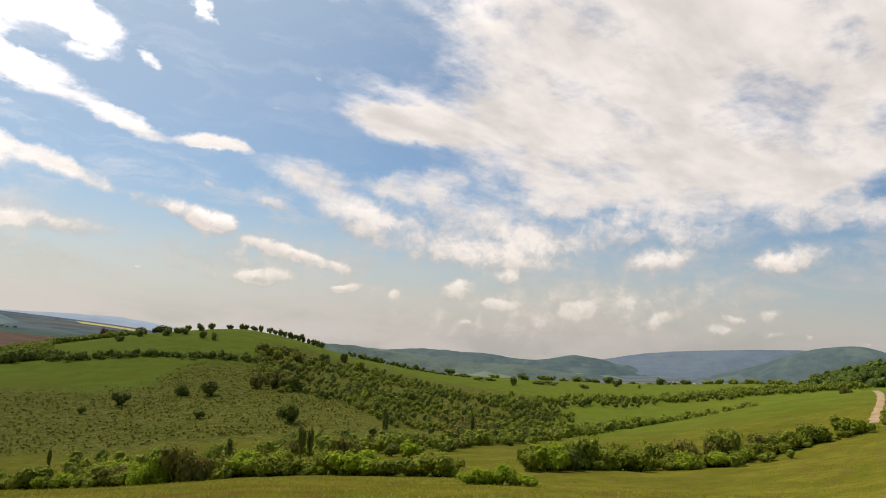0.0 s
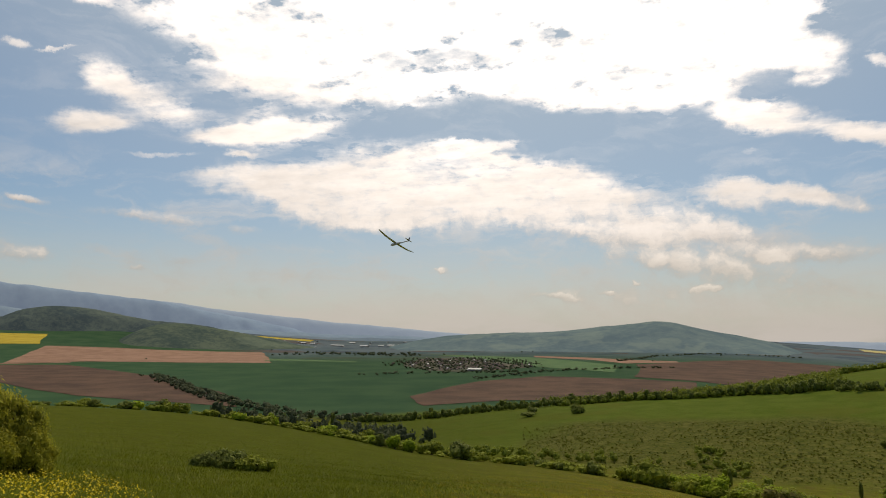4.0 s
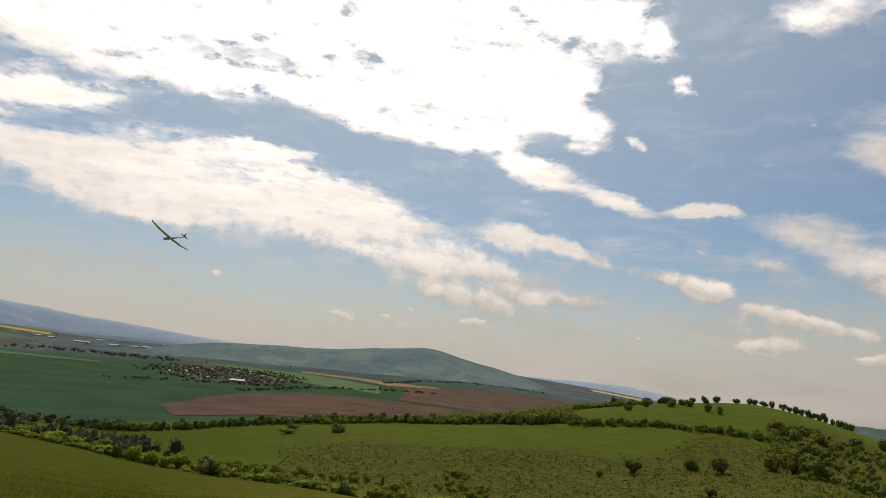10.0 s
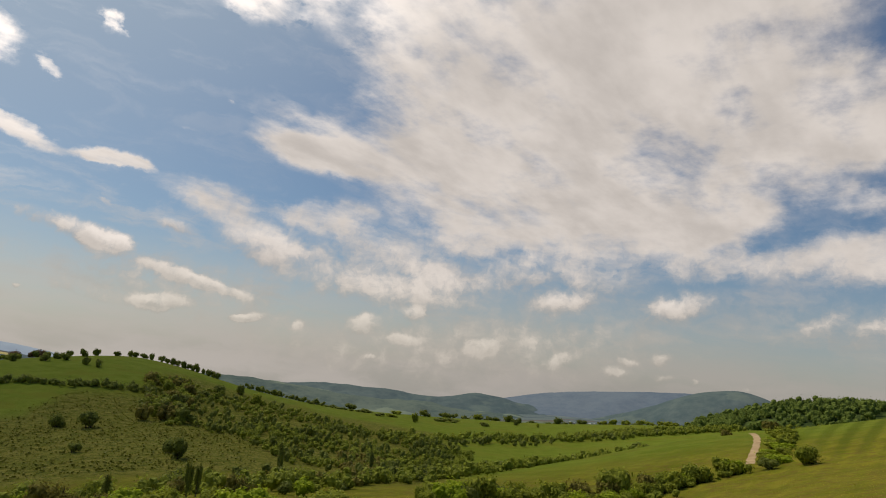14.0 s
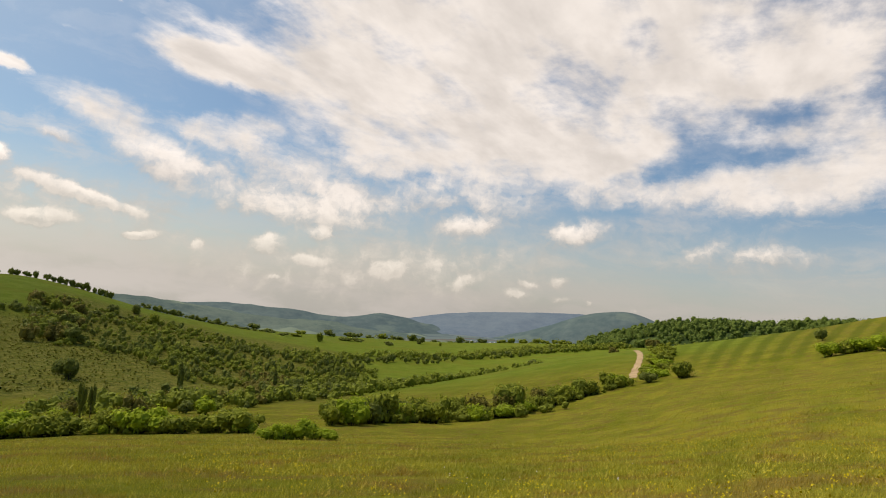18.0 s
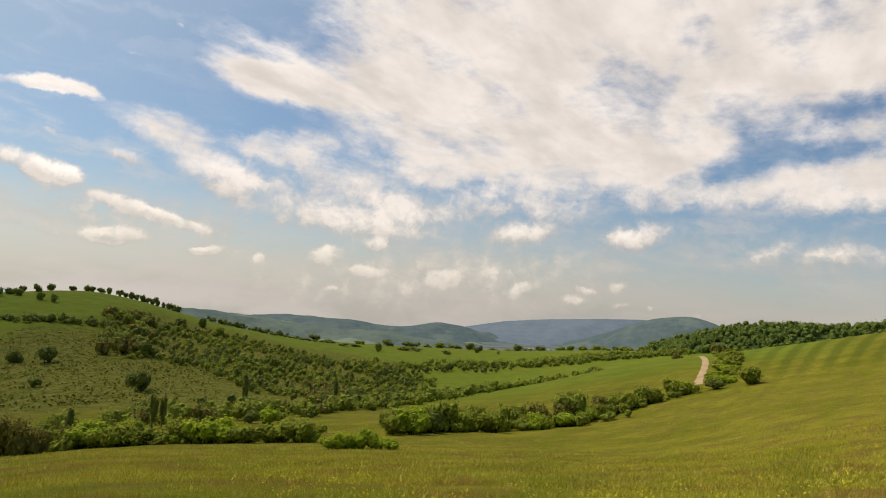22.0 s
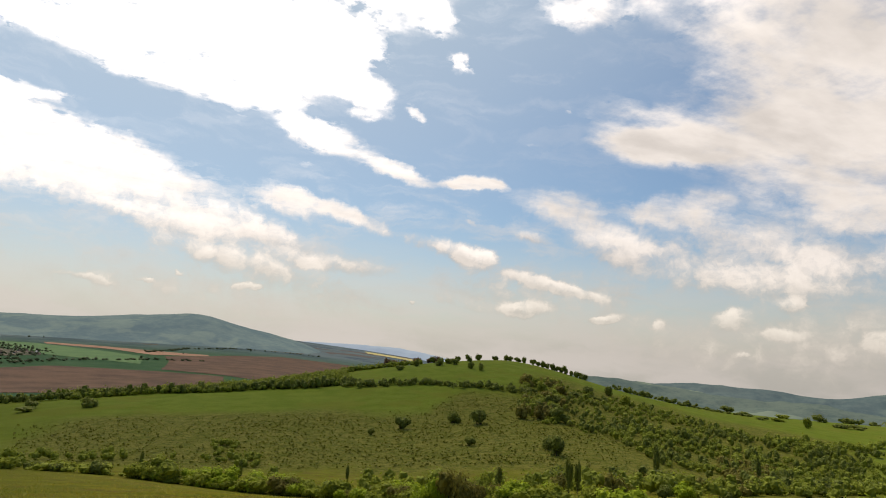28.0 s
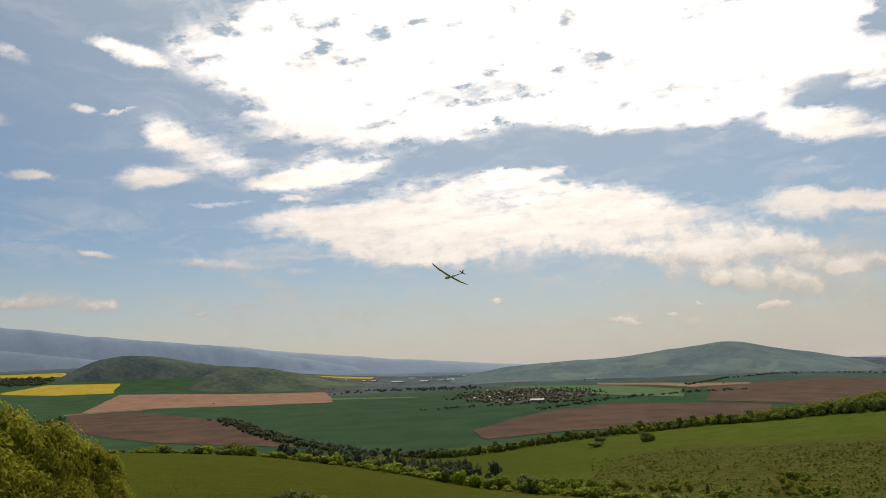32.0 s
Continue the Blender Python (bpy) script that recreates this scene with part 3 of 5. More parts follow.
profile(86, (30, -11.0), (60, -9.0), (150, -5.2), (335, -1.25), (430, -2.5), (700, -1.7), (900, -1.9), *FAR_R)
profile(95, (40, -7.7), (150, -2.7), (325, 0.95), (450, -0.4), (700, -0.6), (1000, -1.5), *FAR_R)
profile(105, (40, -6.0), (150, 0.5), (300, 3.9), (500, 1.6), (1000, -0.5), (4950, -1))
profile(140, (40, -1.0), (150, 4.0), (300, 5.5), (600, 4.0), (1500, 1), (4950, 0))
profile(190, (40, 0.5), (150, 5.0), (300, 6.0), (600, 4.0), (1500, 1), (4950, 0))

_az = np.array([p[0] for p in profiles], float)
_z = np.array([p[1] for p in profiles])
_az = np.concatenate([[_az[-1] - 360], _az, [_az[0] + 360]])
_z = np.concatenate([_z[-1:], _z, _z[:1]])
AZ = np.concatenate([np.arange(-170, -66, 2.0), np.arange(-66, 84, 0.5), np.arange(84, 102, 0.25), np.arange(102, 108, 0.5), np.arange(108, 191, 2.0)])
RELIEF = np.array([np.interp(AZ, _az, _z[:, i]) for i in range(len(RADII))]).T
RELIEF = blur(blur(RELIEF, 4, 1), 5, 0)
_gx, _gy = np.sin(np.radians(AZ))[:, None] * RADII, np.cos(np.radians(AZ))[:, None] * RADII
RELIEF += fbm(_gx, _gy, 45.0, 4, 3) * np.clip(RADII / 120, 0, 1) * np.clip(RADII / 500, 0.35, 1.0) * 0.9 * np.clip((1000 - RADII) / 400, 0, 1)
RELIEF += fbm(_gx, _gy, 6.0, 2, 5) * 0.10 * np.clip(RADII / 10, 0, 1) + EYE


def spot(az, r):
    a = np.radians(az)
    return np.sin(a) * r, np.cos(a) * r


def height(x, y):
    """The ground's height, for numbers or arrays."""
    az = (np.degrees(np.arctan2(x, y)) + 170.0) % 360.0 - 170.0
    r = np.clip(np.hypot(x, y), RADII[0], RADII[-1])
    i = np.clip(np.searchsorted(AZ, az) - 1, 0, len(AZ) - 2)
    u = np.clip((az - AZ[i]) / (AZ[i + 1] - AZ[i]), 0, 1)
    q = np.log(r / RADII[0]) / np.log(RADII[1] / RADII[0])
    j = np.clip(np.floor(q).astype(int), 0, len(RADII) - 2)
    v = np.clip((r - RADII[j]) / (RADII[j + 1] - RADII[j]), 0, 1)
    return (RELIEF[i, j] * (1 - u) * (1 - v) + RELIEF[i + 1, j] * u * (1 - v) + RELIEF[i, j + 1] * (1 - u) * v + RELIEF[i + 1, j + 1] * u * v)


def sheet(name, verts, faces, mat, smooth=True):
    """A mesh object from arrays of corners and faces."""
    verts, faces = np.asarray(verts, np.float32), np.asarray(faces, np.int32)
    me = bpy.data.meshes.new(name)
    me.vertices.add(len(verts))
    me.vertices.foreach_set("co", verts.ravel())
    k = faces.shape[1]
    me.loops.add(faces.size)
    me.loops.foreach_set("vertex_index", faces.ravel())
    me.polygons.add(len(faces))
    me.polygons.foreach_set("loop_start", np.arange(0, faces.size, k, dtype=np.int32))
    me.polygons.foreach_set("loop_total", np.full(len(faces), k, np.int32))
    me.polygons.foreach_set("use_smooth", np.full(len(faces), smooth, bool))
    me.materials.append(mat)
    me.update(calc_edges=True)
    me.validate()
    return new(name, me)


def grid_faces(n, m, wrap=False):
    i, j = np.meshgrid(np.arange(n if wrap else n - 1), np.arange(m - 1), indexing="ij")
    a, b = i * m + j, ((i + 1) % n) * m + j
    return np.stack([a, a + 1, b + 1, b], -1).reshape(-1, 4)


def window_fn(v, lo, hi, soft):
    return np.clip((v - lo) / soft + 0.5, 0, 1) * np.clip((hi - v) / soft + 0.5, 0, 1)


na, nr = len(AZ), len(RADII)
gv = np.stack([_gx, _gy, RELIEF], -1).reshape(-1, 3)
gf = grid_faces(na, nr, True)
gv = np.concatenate([gv, [[0, 0, 0.0]]])
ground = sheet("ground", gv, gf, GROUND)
cap = bmesh.new()
cap.from_mesh(ground.data)
cap.verts.ensure_lookup_table()
for i in range(na):
    cap.faces.new((cap.verts[len(gv) - 1], cap.verts[i * nr], cap.verts[((i + 1) % na) * nr]))
bmesh.ops.recalc_face_normals(cap, faces=cap.faces[:])
if cap.faces[0].normal.z < 0:
    bmesh.ops.reverse_faces(cap, faces=cap.faces[:])
for f in cap.faces:
    f.smooth = True
cap.to_mesh(ground.data)
cap.free()
tagged(ground, "rolling grass meadows, pasture and valley floor", "ground", kind="structure")

_A, _R = np.broadcast_to(AZ[:, None], (na, nr)), np.broadcast_to(RADII, (na, nr))
_wob = fbm(_gx, _gy, 60.0, 3, 9)
cover_scrub = window_fn(_A + _wob * 4, -4, 37, 4) * window_fn(_R + _wob * 25, 225 , 352, 18)
cover_scrub = np.maximum(cover_scrub, window_fn(_A + _wob * 3, 35, 59, 3) * window_fn(_R + _wob * 30, 200, 520, 30))
cover_scrub = np.maximum(cover_scrub, window_fn(_A + _wob * 3, 20, 40, 4) * window_fn(_R + _wob * 22, 195, np.interp(_A, [20, 26, 29, 36, 40], [345, 370, 420, 425, 350]), 18))
cover_crop = np.clip((_R - 640) / 60, 0, 1) * window_fn(_A, -170, 30, 6)
cover_lush = window_fn(_A, -20, 92, 6) * np.clip((_R + _wob * 20 - 205) / 60, 0, 1)
cover_mown = (0.5 + 0.5 * np.tanh(3.0 * np.sin((_A - _R * 0.013 + _wob * 0.1) * 2 * np.pi / 1.55))) * window_fn(_A, 86.5, 104, 3) * window_fn(_R + _wob * 10, 185, 420, 60)
cover_mown = np.maximum(cover_mown, (0.5 + 0.5 * np.sin((_R + _A * 5.0) * 2 * np.pi / 15.0)) * 0.4 * window_fn(_A, 45, 84, 3) * window_fn(_R, 165, 330, 30))
# sunward headings, where the meadow is painted darker as if backlit
cover_backlit = np.clip((2 - _A) / 18, 0, 1) * np.clip((_A + 90) / 20, 0, 1) * np.clip((640 - _R) / 40, 0, 1)
# distance from which painted haze pales the valley floor
cover_far_haze = np.clip((_R - np.interp(_A, [-34, -26], [3500, 1900])) / 900, 0, 1)
for label, values in (("backlit", cover_backlit), ("far", cover_far_haze), ("mown", cover_mown), ("scrub", cover_scrub), ("crop", cover_crop), ("lush", cover_lush)):
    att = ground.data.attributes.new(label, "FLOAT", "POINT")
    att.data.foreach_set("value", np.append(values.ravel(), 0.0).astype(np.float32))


def tract(name, far_edge, near_edge, mat, label, n=60, m=24):
    """A field draped over the ground between two edges, each a line of headings and distances, slightly wandering."""
    u, v = np.linspace(0, 1, n), np.linspace(0, 1, m)
    ends = []
    for edge in (far_edge, near_edge):
        k = np.linspace(0, 1, len(edge))
        a, r = np.interp(u, k, [e[0] for e in edge]), np.exp(np.interp(u, k, [math.log(e[1]) for e in edge]))
        ends.append(spot(a, r))
    x = ends[0][0][:, None] * (1 - v) + ends[1][0][:, None] * v
    y = ends[0][1][:, None] * (1 - v) + ends[1][1][:, None] * v
    x, y = x + fbm(x, y, 150.0, 3, 2) * 12, y + fbm(x, y, 150.0, 3, 4) * 12
    z = height(x, y) + 0.5
    ob = sheet(name, np.stack([x, y, z], -1).reshape(-1, 3), grid_faces(n, m)[:, ::-1], mat)
    return tagged(ob, label, "field", kind="structure")


tract("ploughed_field", ((-46.0, 2050), (-41.3, 1960), (-37.0, 1540), (-33.2, 1249), (-31.5, 1061), (-28.6, 830)), ((-46.2, 1430), (-43.0, 1150), (-40.7, 1000), (-36.5, 900), (-33.0, 845), (-28.4, 780)), PLOUGHED, "bare reddish brown ploughed field on the valley floor")
tract("ploughed_field", ((-45.2, 2220), (-42.7, 2900), (-35.0, 2740), (-27.0, 2710)), ((-45.3, 2130), (-40.0, 2125), (-33.4, 1975), (-26.1, 1880)), DRY_SOIL, "pale pink dry soil field in the valley")
tract("rapeseed_field", ((-50.4, 3230), (-47.5, 3450), (-42.7, 3380)), ((-50.3, 3170), (-47.0, 3025), (-42.9, 2990)), RAPE, "bright yellow rapeseed field in flower")
tract("rapeseed_field", ((-50.6, 4060), (-46.3, 4030)), ((-50.0, 3800), (-46.2, 3790)), RAPE, "bright yellow rapeseed field by the mountains")
tract("rapeseed_field", ((-53.6, 3700), (-50.7, 3670)), ((-53.4, 3540), (-50.9, 3560)), RAPE, "small yellow rapeseed field beside the dark trees")
tract("rapeseed_field", ((-28.4, 4150), (-22.8, 4100)), ((-28.0, 3930), (-23.0, 3820)), RAPE, "bright yellow rapeseed strip behind the wooded hill")
tract("dirt_lane", ((-46.2, 2110), (-43.6, 2120), (-41.0, 2105)), ((-46.2, 2070), (-43.6, 2085), (-41.0, 2075)), DRY_SOIL, "pale lane between the fields", 20, 4)
tract("rapeseed_field", ((20.4, 4420), (24.6, 4420)), ((20.6, 4020), (24.4, 4000)), PALE_RAPE, "pale yellow rapeseed strip behind the hill")
tract("ploughed_field", ((-14.6, 880), (-9.0, 1125), (-3.2, 1280), (4.8, 1235), (9.1, 1185)), ((-13.6, 750), (-6.0, 800), (0.0, 800), (4.0, 800), (9.0, 900)), PLOUGHED, "dark brown ploughed field below the village")
tract("ploughed_field", ((4.6, 1780), (7.2, 1900), (13.2, 2258), (19.5, 2200)), ((4.4, 1290), (9.1, 1220), (12.9, 1120), (19.0, 1000)), PLOUGHED, "dark brown ploughed field by the wooded hill")
tract("ploughed_field", ((-4.0, 2330), (0.3, 2220), (4.2, 2060), (7.7, 1990)), ((-4.0, 2200), (0.3, 2060), (3.8, 1830), (7.7, 1925)), DRY_SOIL, "pale dry soil field at the foot of the hill")
VILLAGE_FAR = ((-15.0, 1800), (-13.2, 2100), (-10.4, 2180), (-7.8, 1950), (-6.2, 1780), (-4.2, 1690))
VILLAGE_NEAR = ((-15.2, 1640), (-13.0, 1450), (-10.4, 1400), (-7.8, 1470), (-6.2, 1530), (-4.0, 1600))
tract("village_gardens", VILLAGE_FAR, VILLAGE_NEAR, GARDENS, "brown and green garden plots of the village", 60, 30)
tract("crop_field", ((-27.0, 2180), (-19, 1930)), ((-26.8, 2030), (-19, 1860)), YOUNG, "light green crop strip beside the pink field")
tract("crop_field", ((-13, 2450), (-4.5, 2200), (3, 1750)), ((-8, 2060), (-3.5, 1620), (2.5, 1420)), YOUNG, "young green crop field behind the village")


def ridge(name, crest, r_base, r_crest, r_back, foot, mat, label, rough=0.0, jag=0.0, kind="structure"):
    """A hill or range: its crest as heading and angle, its foot, crest and back distances."""
    az = np.arange(crest[0][0], crest[-1][0] + 0.01, 0.25)
    el = np.interp(az, [c[0] for c in crest], [c[1] for c in crest])
    el = blur(el, 4, 0) + fbm(az, az * 0.3, 3.2, 4, 11) * jag
    rows = []
    zc = r_crest * np.tan(np.radians(el)) + EYE
    ts = np.concatenate([np.linspace(0, 1, 22), np.linspace(1.1, 2, 8)])
    for t in ts:
        r = r_base + (r_crest - r_base) * t if t <= 1 else r_crest + (r_back - r_crest) * (t - 1)
        x, y = spot(az, r)
        s = math.sin(min(t, 2 - t) * math.pi / 2) ** 1.25
        z = foot + (zc - foot) * s
        z = z + fbm(x, y, (r_crest - r_base) * 0.35, 4, 6) * rough * (0.15 + math.sin(min(t, 2 - t) * math.pi)) + fbm(x, y, 60.0, 3, 8) * rough * 0.12
        rows.append(np.stack([x, y, z], -1))
    v = np.array(rows)
    ob = sheet(name, v.reshape(-1, 3), grid_faces(len(ts), len(az))[:, ::-1], mat)
    return tagged(ob, label, "hill", kind=kind)


# far ranges: their blue and pale tones are painted haze
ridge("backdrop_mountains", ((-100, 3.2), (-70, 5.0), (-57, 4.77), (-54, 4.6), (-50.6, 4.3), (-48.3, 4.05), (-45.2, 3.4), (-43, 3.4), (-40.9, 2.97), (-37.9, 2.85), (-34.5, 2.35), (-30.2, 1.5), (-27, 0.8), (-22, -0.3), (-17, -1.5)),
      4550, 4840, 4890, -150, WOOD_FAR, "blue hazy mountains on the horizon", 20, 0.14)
# same range continued, its fading haze painted as a paler material
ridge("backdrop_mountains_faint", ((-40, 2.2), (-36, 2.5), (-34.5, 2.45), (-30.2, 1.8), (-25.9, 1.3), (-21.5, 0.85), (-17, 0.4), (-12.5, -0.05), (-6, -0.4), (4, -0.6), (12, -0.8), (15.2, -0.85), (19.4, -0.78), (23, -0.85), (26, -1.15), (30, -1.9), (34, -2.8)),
      4700, 4905, 4948, -150, WOOD_FAINT, "far mountains faded with painted haze", 12, 0.10)
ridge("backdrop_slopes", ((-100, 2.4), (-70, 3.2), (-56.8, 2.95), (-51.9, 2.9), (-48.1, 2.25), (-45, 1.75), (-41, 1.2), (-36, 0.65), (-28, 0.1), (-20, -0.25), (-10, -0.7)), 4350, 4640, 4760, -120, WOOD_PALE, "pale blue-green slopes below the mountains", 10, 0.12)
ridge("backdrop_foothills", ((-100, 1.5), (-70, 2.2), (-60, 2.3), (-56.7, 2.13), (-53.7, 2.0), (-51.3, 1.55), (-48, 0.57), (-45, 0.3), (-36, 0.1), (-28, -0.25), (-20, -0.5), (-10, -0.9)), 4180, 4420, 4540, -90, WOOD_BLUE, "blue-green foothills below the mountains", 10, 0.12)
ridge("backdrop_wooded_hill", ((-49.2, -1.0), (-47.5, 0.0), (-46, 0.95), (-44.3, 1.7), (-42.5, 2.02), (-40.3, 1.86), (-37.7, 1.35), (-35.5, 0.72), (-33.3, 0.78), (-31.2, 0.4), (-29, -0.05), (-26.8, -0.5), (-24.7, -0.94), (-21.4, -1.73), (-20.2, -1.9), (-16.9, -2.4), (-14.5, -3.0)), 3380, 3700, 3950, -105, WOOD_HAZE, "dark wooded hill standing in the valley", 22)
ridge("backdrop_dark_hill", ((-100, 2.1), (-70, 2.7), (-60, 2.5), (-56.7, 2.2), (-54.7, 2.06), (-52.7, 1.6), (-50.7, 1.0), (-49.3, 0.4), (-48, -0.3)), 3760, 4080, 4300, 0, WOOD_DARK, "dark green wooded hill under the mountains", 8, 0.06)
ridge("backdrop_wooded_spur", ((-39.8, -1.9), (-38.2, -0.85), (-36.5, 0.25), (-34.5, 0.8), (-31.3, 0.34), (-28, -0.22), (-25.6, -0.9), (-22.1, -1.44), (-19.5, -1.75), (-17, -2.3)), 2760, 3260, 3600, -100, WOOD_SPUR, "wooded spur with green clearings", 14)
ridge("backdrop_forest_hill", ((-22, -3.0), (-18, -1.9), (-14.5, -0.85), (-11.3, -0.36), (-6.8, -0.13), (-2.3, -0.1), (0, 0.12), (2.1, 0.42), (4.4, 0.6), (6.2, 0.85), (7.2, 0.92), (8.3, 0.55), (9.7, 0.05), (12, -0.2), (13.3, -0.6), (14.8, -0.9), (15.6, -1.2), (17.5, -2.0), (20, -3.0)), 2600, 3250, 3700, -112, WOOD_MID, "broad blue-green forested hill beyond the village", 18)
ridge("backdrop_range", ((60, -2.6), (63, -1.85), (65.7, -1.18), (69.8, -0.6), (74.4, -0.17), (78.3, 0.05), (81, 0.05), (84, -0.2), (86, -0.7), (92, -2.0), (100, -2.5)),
      3500, 4300, 4800, -240, WOOD_RANGE, "long wooded mountain painted blue with haze beyond the valley", 30)
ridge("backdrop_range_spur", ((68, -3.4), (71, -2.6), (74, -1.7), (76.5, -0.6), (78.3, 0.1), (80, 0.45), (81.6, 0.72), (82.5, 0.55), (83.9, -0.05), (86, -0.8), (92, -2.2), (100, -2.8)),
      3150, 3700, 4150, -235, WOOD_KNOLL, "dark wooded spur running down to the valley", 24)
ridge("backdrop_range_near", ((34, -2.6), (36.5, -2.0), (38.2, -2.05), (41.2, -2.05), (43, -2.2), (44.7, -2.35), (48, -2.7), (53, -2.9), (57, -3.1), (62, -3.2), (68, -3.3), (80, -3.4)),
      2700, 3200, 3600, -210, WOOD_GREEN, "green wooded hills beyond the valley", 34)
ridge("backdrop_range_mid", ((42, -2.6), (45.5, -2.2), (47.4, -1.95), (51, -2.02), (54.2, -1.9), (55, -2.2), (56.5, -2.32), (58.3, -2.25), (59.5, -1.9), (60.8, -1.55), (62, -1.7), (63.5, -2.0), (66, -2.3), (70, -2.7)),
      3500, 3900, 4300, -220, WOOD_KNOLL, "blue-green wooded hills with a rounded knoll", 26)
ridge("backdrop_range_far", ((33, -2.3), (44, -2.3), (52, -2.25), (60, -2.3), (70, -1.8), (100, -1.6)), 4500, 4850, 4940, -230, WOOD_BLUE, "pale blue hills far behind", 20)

# ---------------------------------------------------------------- plants
rng = np.random.default_rng(7)


def part(name, ob_or_mesh, parent, label=""):
    ob = ob_or_mesh if isinstance(ob_or_mesh, bpy.types.Object) else new(name, ob_or_mesh)
    ob.name = name
    ob.parent = parent
    return tagged(ob, label)


def crown(seed, n, leaf, lobes=8, tall=1.0, slim=1.0, hollow=0.72, ragged=0.14, small=0.24, large=0.55, cores=6, split=3, solid=0.76, dome=False):
    """Leaf sprays on the outside of a crown of several lobes, about one metre in radius, standing on z = 0. Corners, four to a spray."""
    g = np.random.default_rng(seed)
    a = g.uniform(0, 2 * np.pi, lobes)
    d = np.sqrt(g.uniform(0.0, 1.0, lobes)) * 0.7
    size = g.uniform(small, large, lobes)
    c = np.stack([np.cos(a) * d * slim, np.sin(a) * d * slim, g.uniform(0.25, 0.78, lobes) * tall], -1)
    c[0], size[0] = (0, 0, 0.45 * tall), 0.55
    if dome:
        # lobes all over a rounded bush, with gaps between
        w = g.normal(size=(lobes, 3))
        w[:, 2] = np.abs(w[:, 2]) * 1.1
        w /= np.linalg.norm(w, axis=1)[:, None]
        c = w * g.uniform(0.66, 0.90, lobes)[:, None] * np.array([1.0, 1.0, 1.0]) + np.array([0, 0, 0.10])
        size = g.uniform(small, large, lobes)
        c[0], size[0] = (0, 0, 0.42), 0.66
    pick = g.choice(lobes, n, p=size ** 2 / (size ** 2).sum())
    v = g.normal(size=(n, 3))
    v[:, 2] += 0.25
    v /= np.linalg.norm(v, axis=1)[:, None]
    rad = size[pick] * (hollow + (1.05 - hollow) * g.uniform(0, 1, n) ** 0.5) + g.normal(size=n) * ragged * 0.3
    p = c[pick] + v * rad[:, None] * np.array([slim, slim, 0.85 * tall])
    p[:, 2] = np.abs(p[:, 2]) + 0.02
    nrm = v + g.normal(size=(n, 3)) * 0.4 + np.array([0, 0, 0.35])
    nrm /= np.linalg.norm(nrm, axis=1)[:, None]
    t = np.cross(nrm, g.normal(size=(n, 3)))
    t /= np.linalg.norm(t, axis=1)[:, None]
    b = np.cross(nrm, t)
    s = leaf * g.uniform(0.6, 1.4, n)[:, None]
    q = np.stack([p - t * s, p - b * s * 0.55, p + t * s, p + b * s * 0.55], 1)
    order = np.argsort(-size)[:cores]
    clumps = [clump(c[k], size[k] * np.array([slim, slim, 0.85 * tall]) * solid, split, seed + k) for k in order]
    return np.concatenate([q] + clumps)


def clump(middle, radii, split, seed):
    """The leafy mass of one lobe: an uneven closed form of small facets, four corners each."""
    u = np.linspace(-1, 1, split + 1)
    faces = []
    for axis in range(3):
        for side in (-1, 1):
            for i in range(split):
                for j in range(split):
                    ring = []
                    for a, b in ((u[i], u[j]), (u[i + 1], u[j]), (u[i + 1], u[j + 1]), (u[i], u[j + 1])):
                        v = [a, b]
                        v.insert(axis, side)
                        ring.append(v)
                    faces.append(ring if (side > 0) == (axis != 1) else ring[::-1])
    d = np.array(faces, float)
    d /= np.linalg.norm(d, axis=2)[..., None]
    bump = 1 + 0.16 * np.sin(d[..., 0] * 5 + seed) * np.sin(d[..., 1] * 5 + seed * 1.7) + 0.14 * np.sin(d[..., 2] * 6 + seed * 2.3 + d[..., 0] * 3)
    q = middle + d * radii * bump[..., None]
    q[..., 2] = np.maximum(q[..., 2], 0.0)
    return q


def quads(n):
    return np.arange(4 * n).reshape(-1, 4)


def sprays(name, q, mat):
    ob = sheet(name, q.reshape(-1, 3), quads(len(q)), mat, smooth=False)
    return ob


def sticks(name, ways, mat, sides=5):
    """Tapered round limbs, each from foot to tip: (foot, tip, foot radius, tip radius)."""
    vs, fs = [], []
    for foot, tip, r0, r1 in ways:
        foot, tip = Vector(foot), Vector(tip)
        mid = (foot + tip) / 2 + Vector((0.06, -0.05, 0.03)) * (tip - foot).length
        axis = (tip - foot).normalized()
        u = axis.orthogonal().normalized()
        w = axis.cross(u)
        base = len(vs)
        for c, r in ((foot, r0), (mid, (r0 + r1) / 2), (tip, r1)):
            for k in range(sides):
                ang = 2 * math.pi * k / sides
                vs.append(c + u * math.cos(ang) * r + w * math.sin(ang) * r)
        for ring in range(2):
            for k in range(sides):
                i, j = base + ring * sides + k, base + ring * sides + (k + 1) % sides
                fs.append((i, j, j + sides, i + sides))
    return sheet(name, np.array([tuple(v) for v in vs]), np.array(fs), mat)


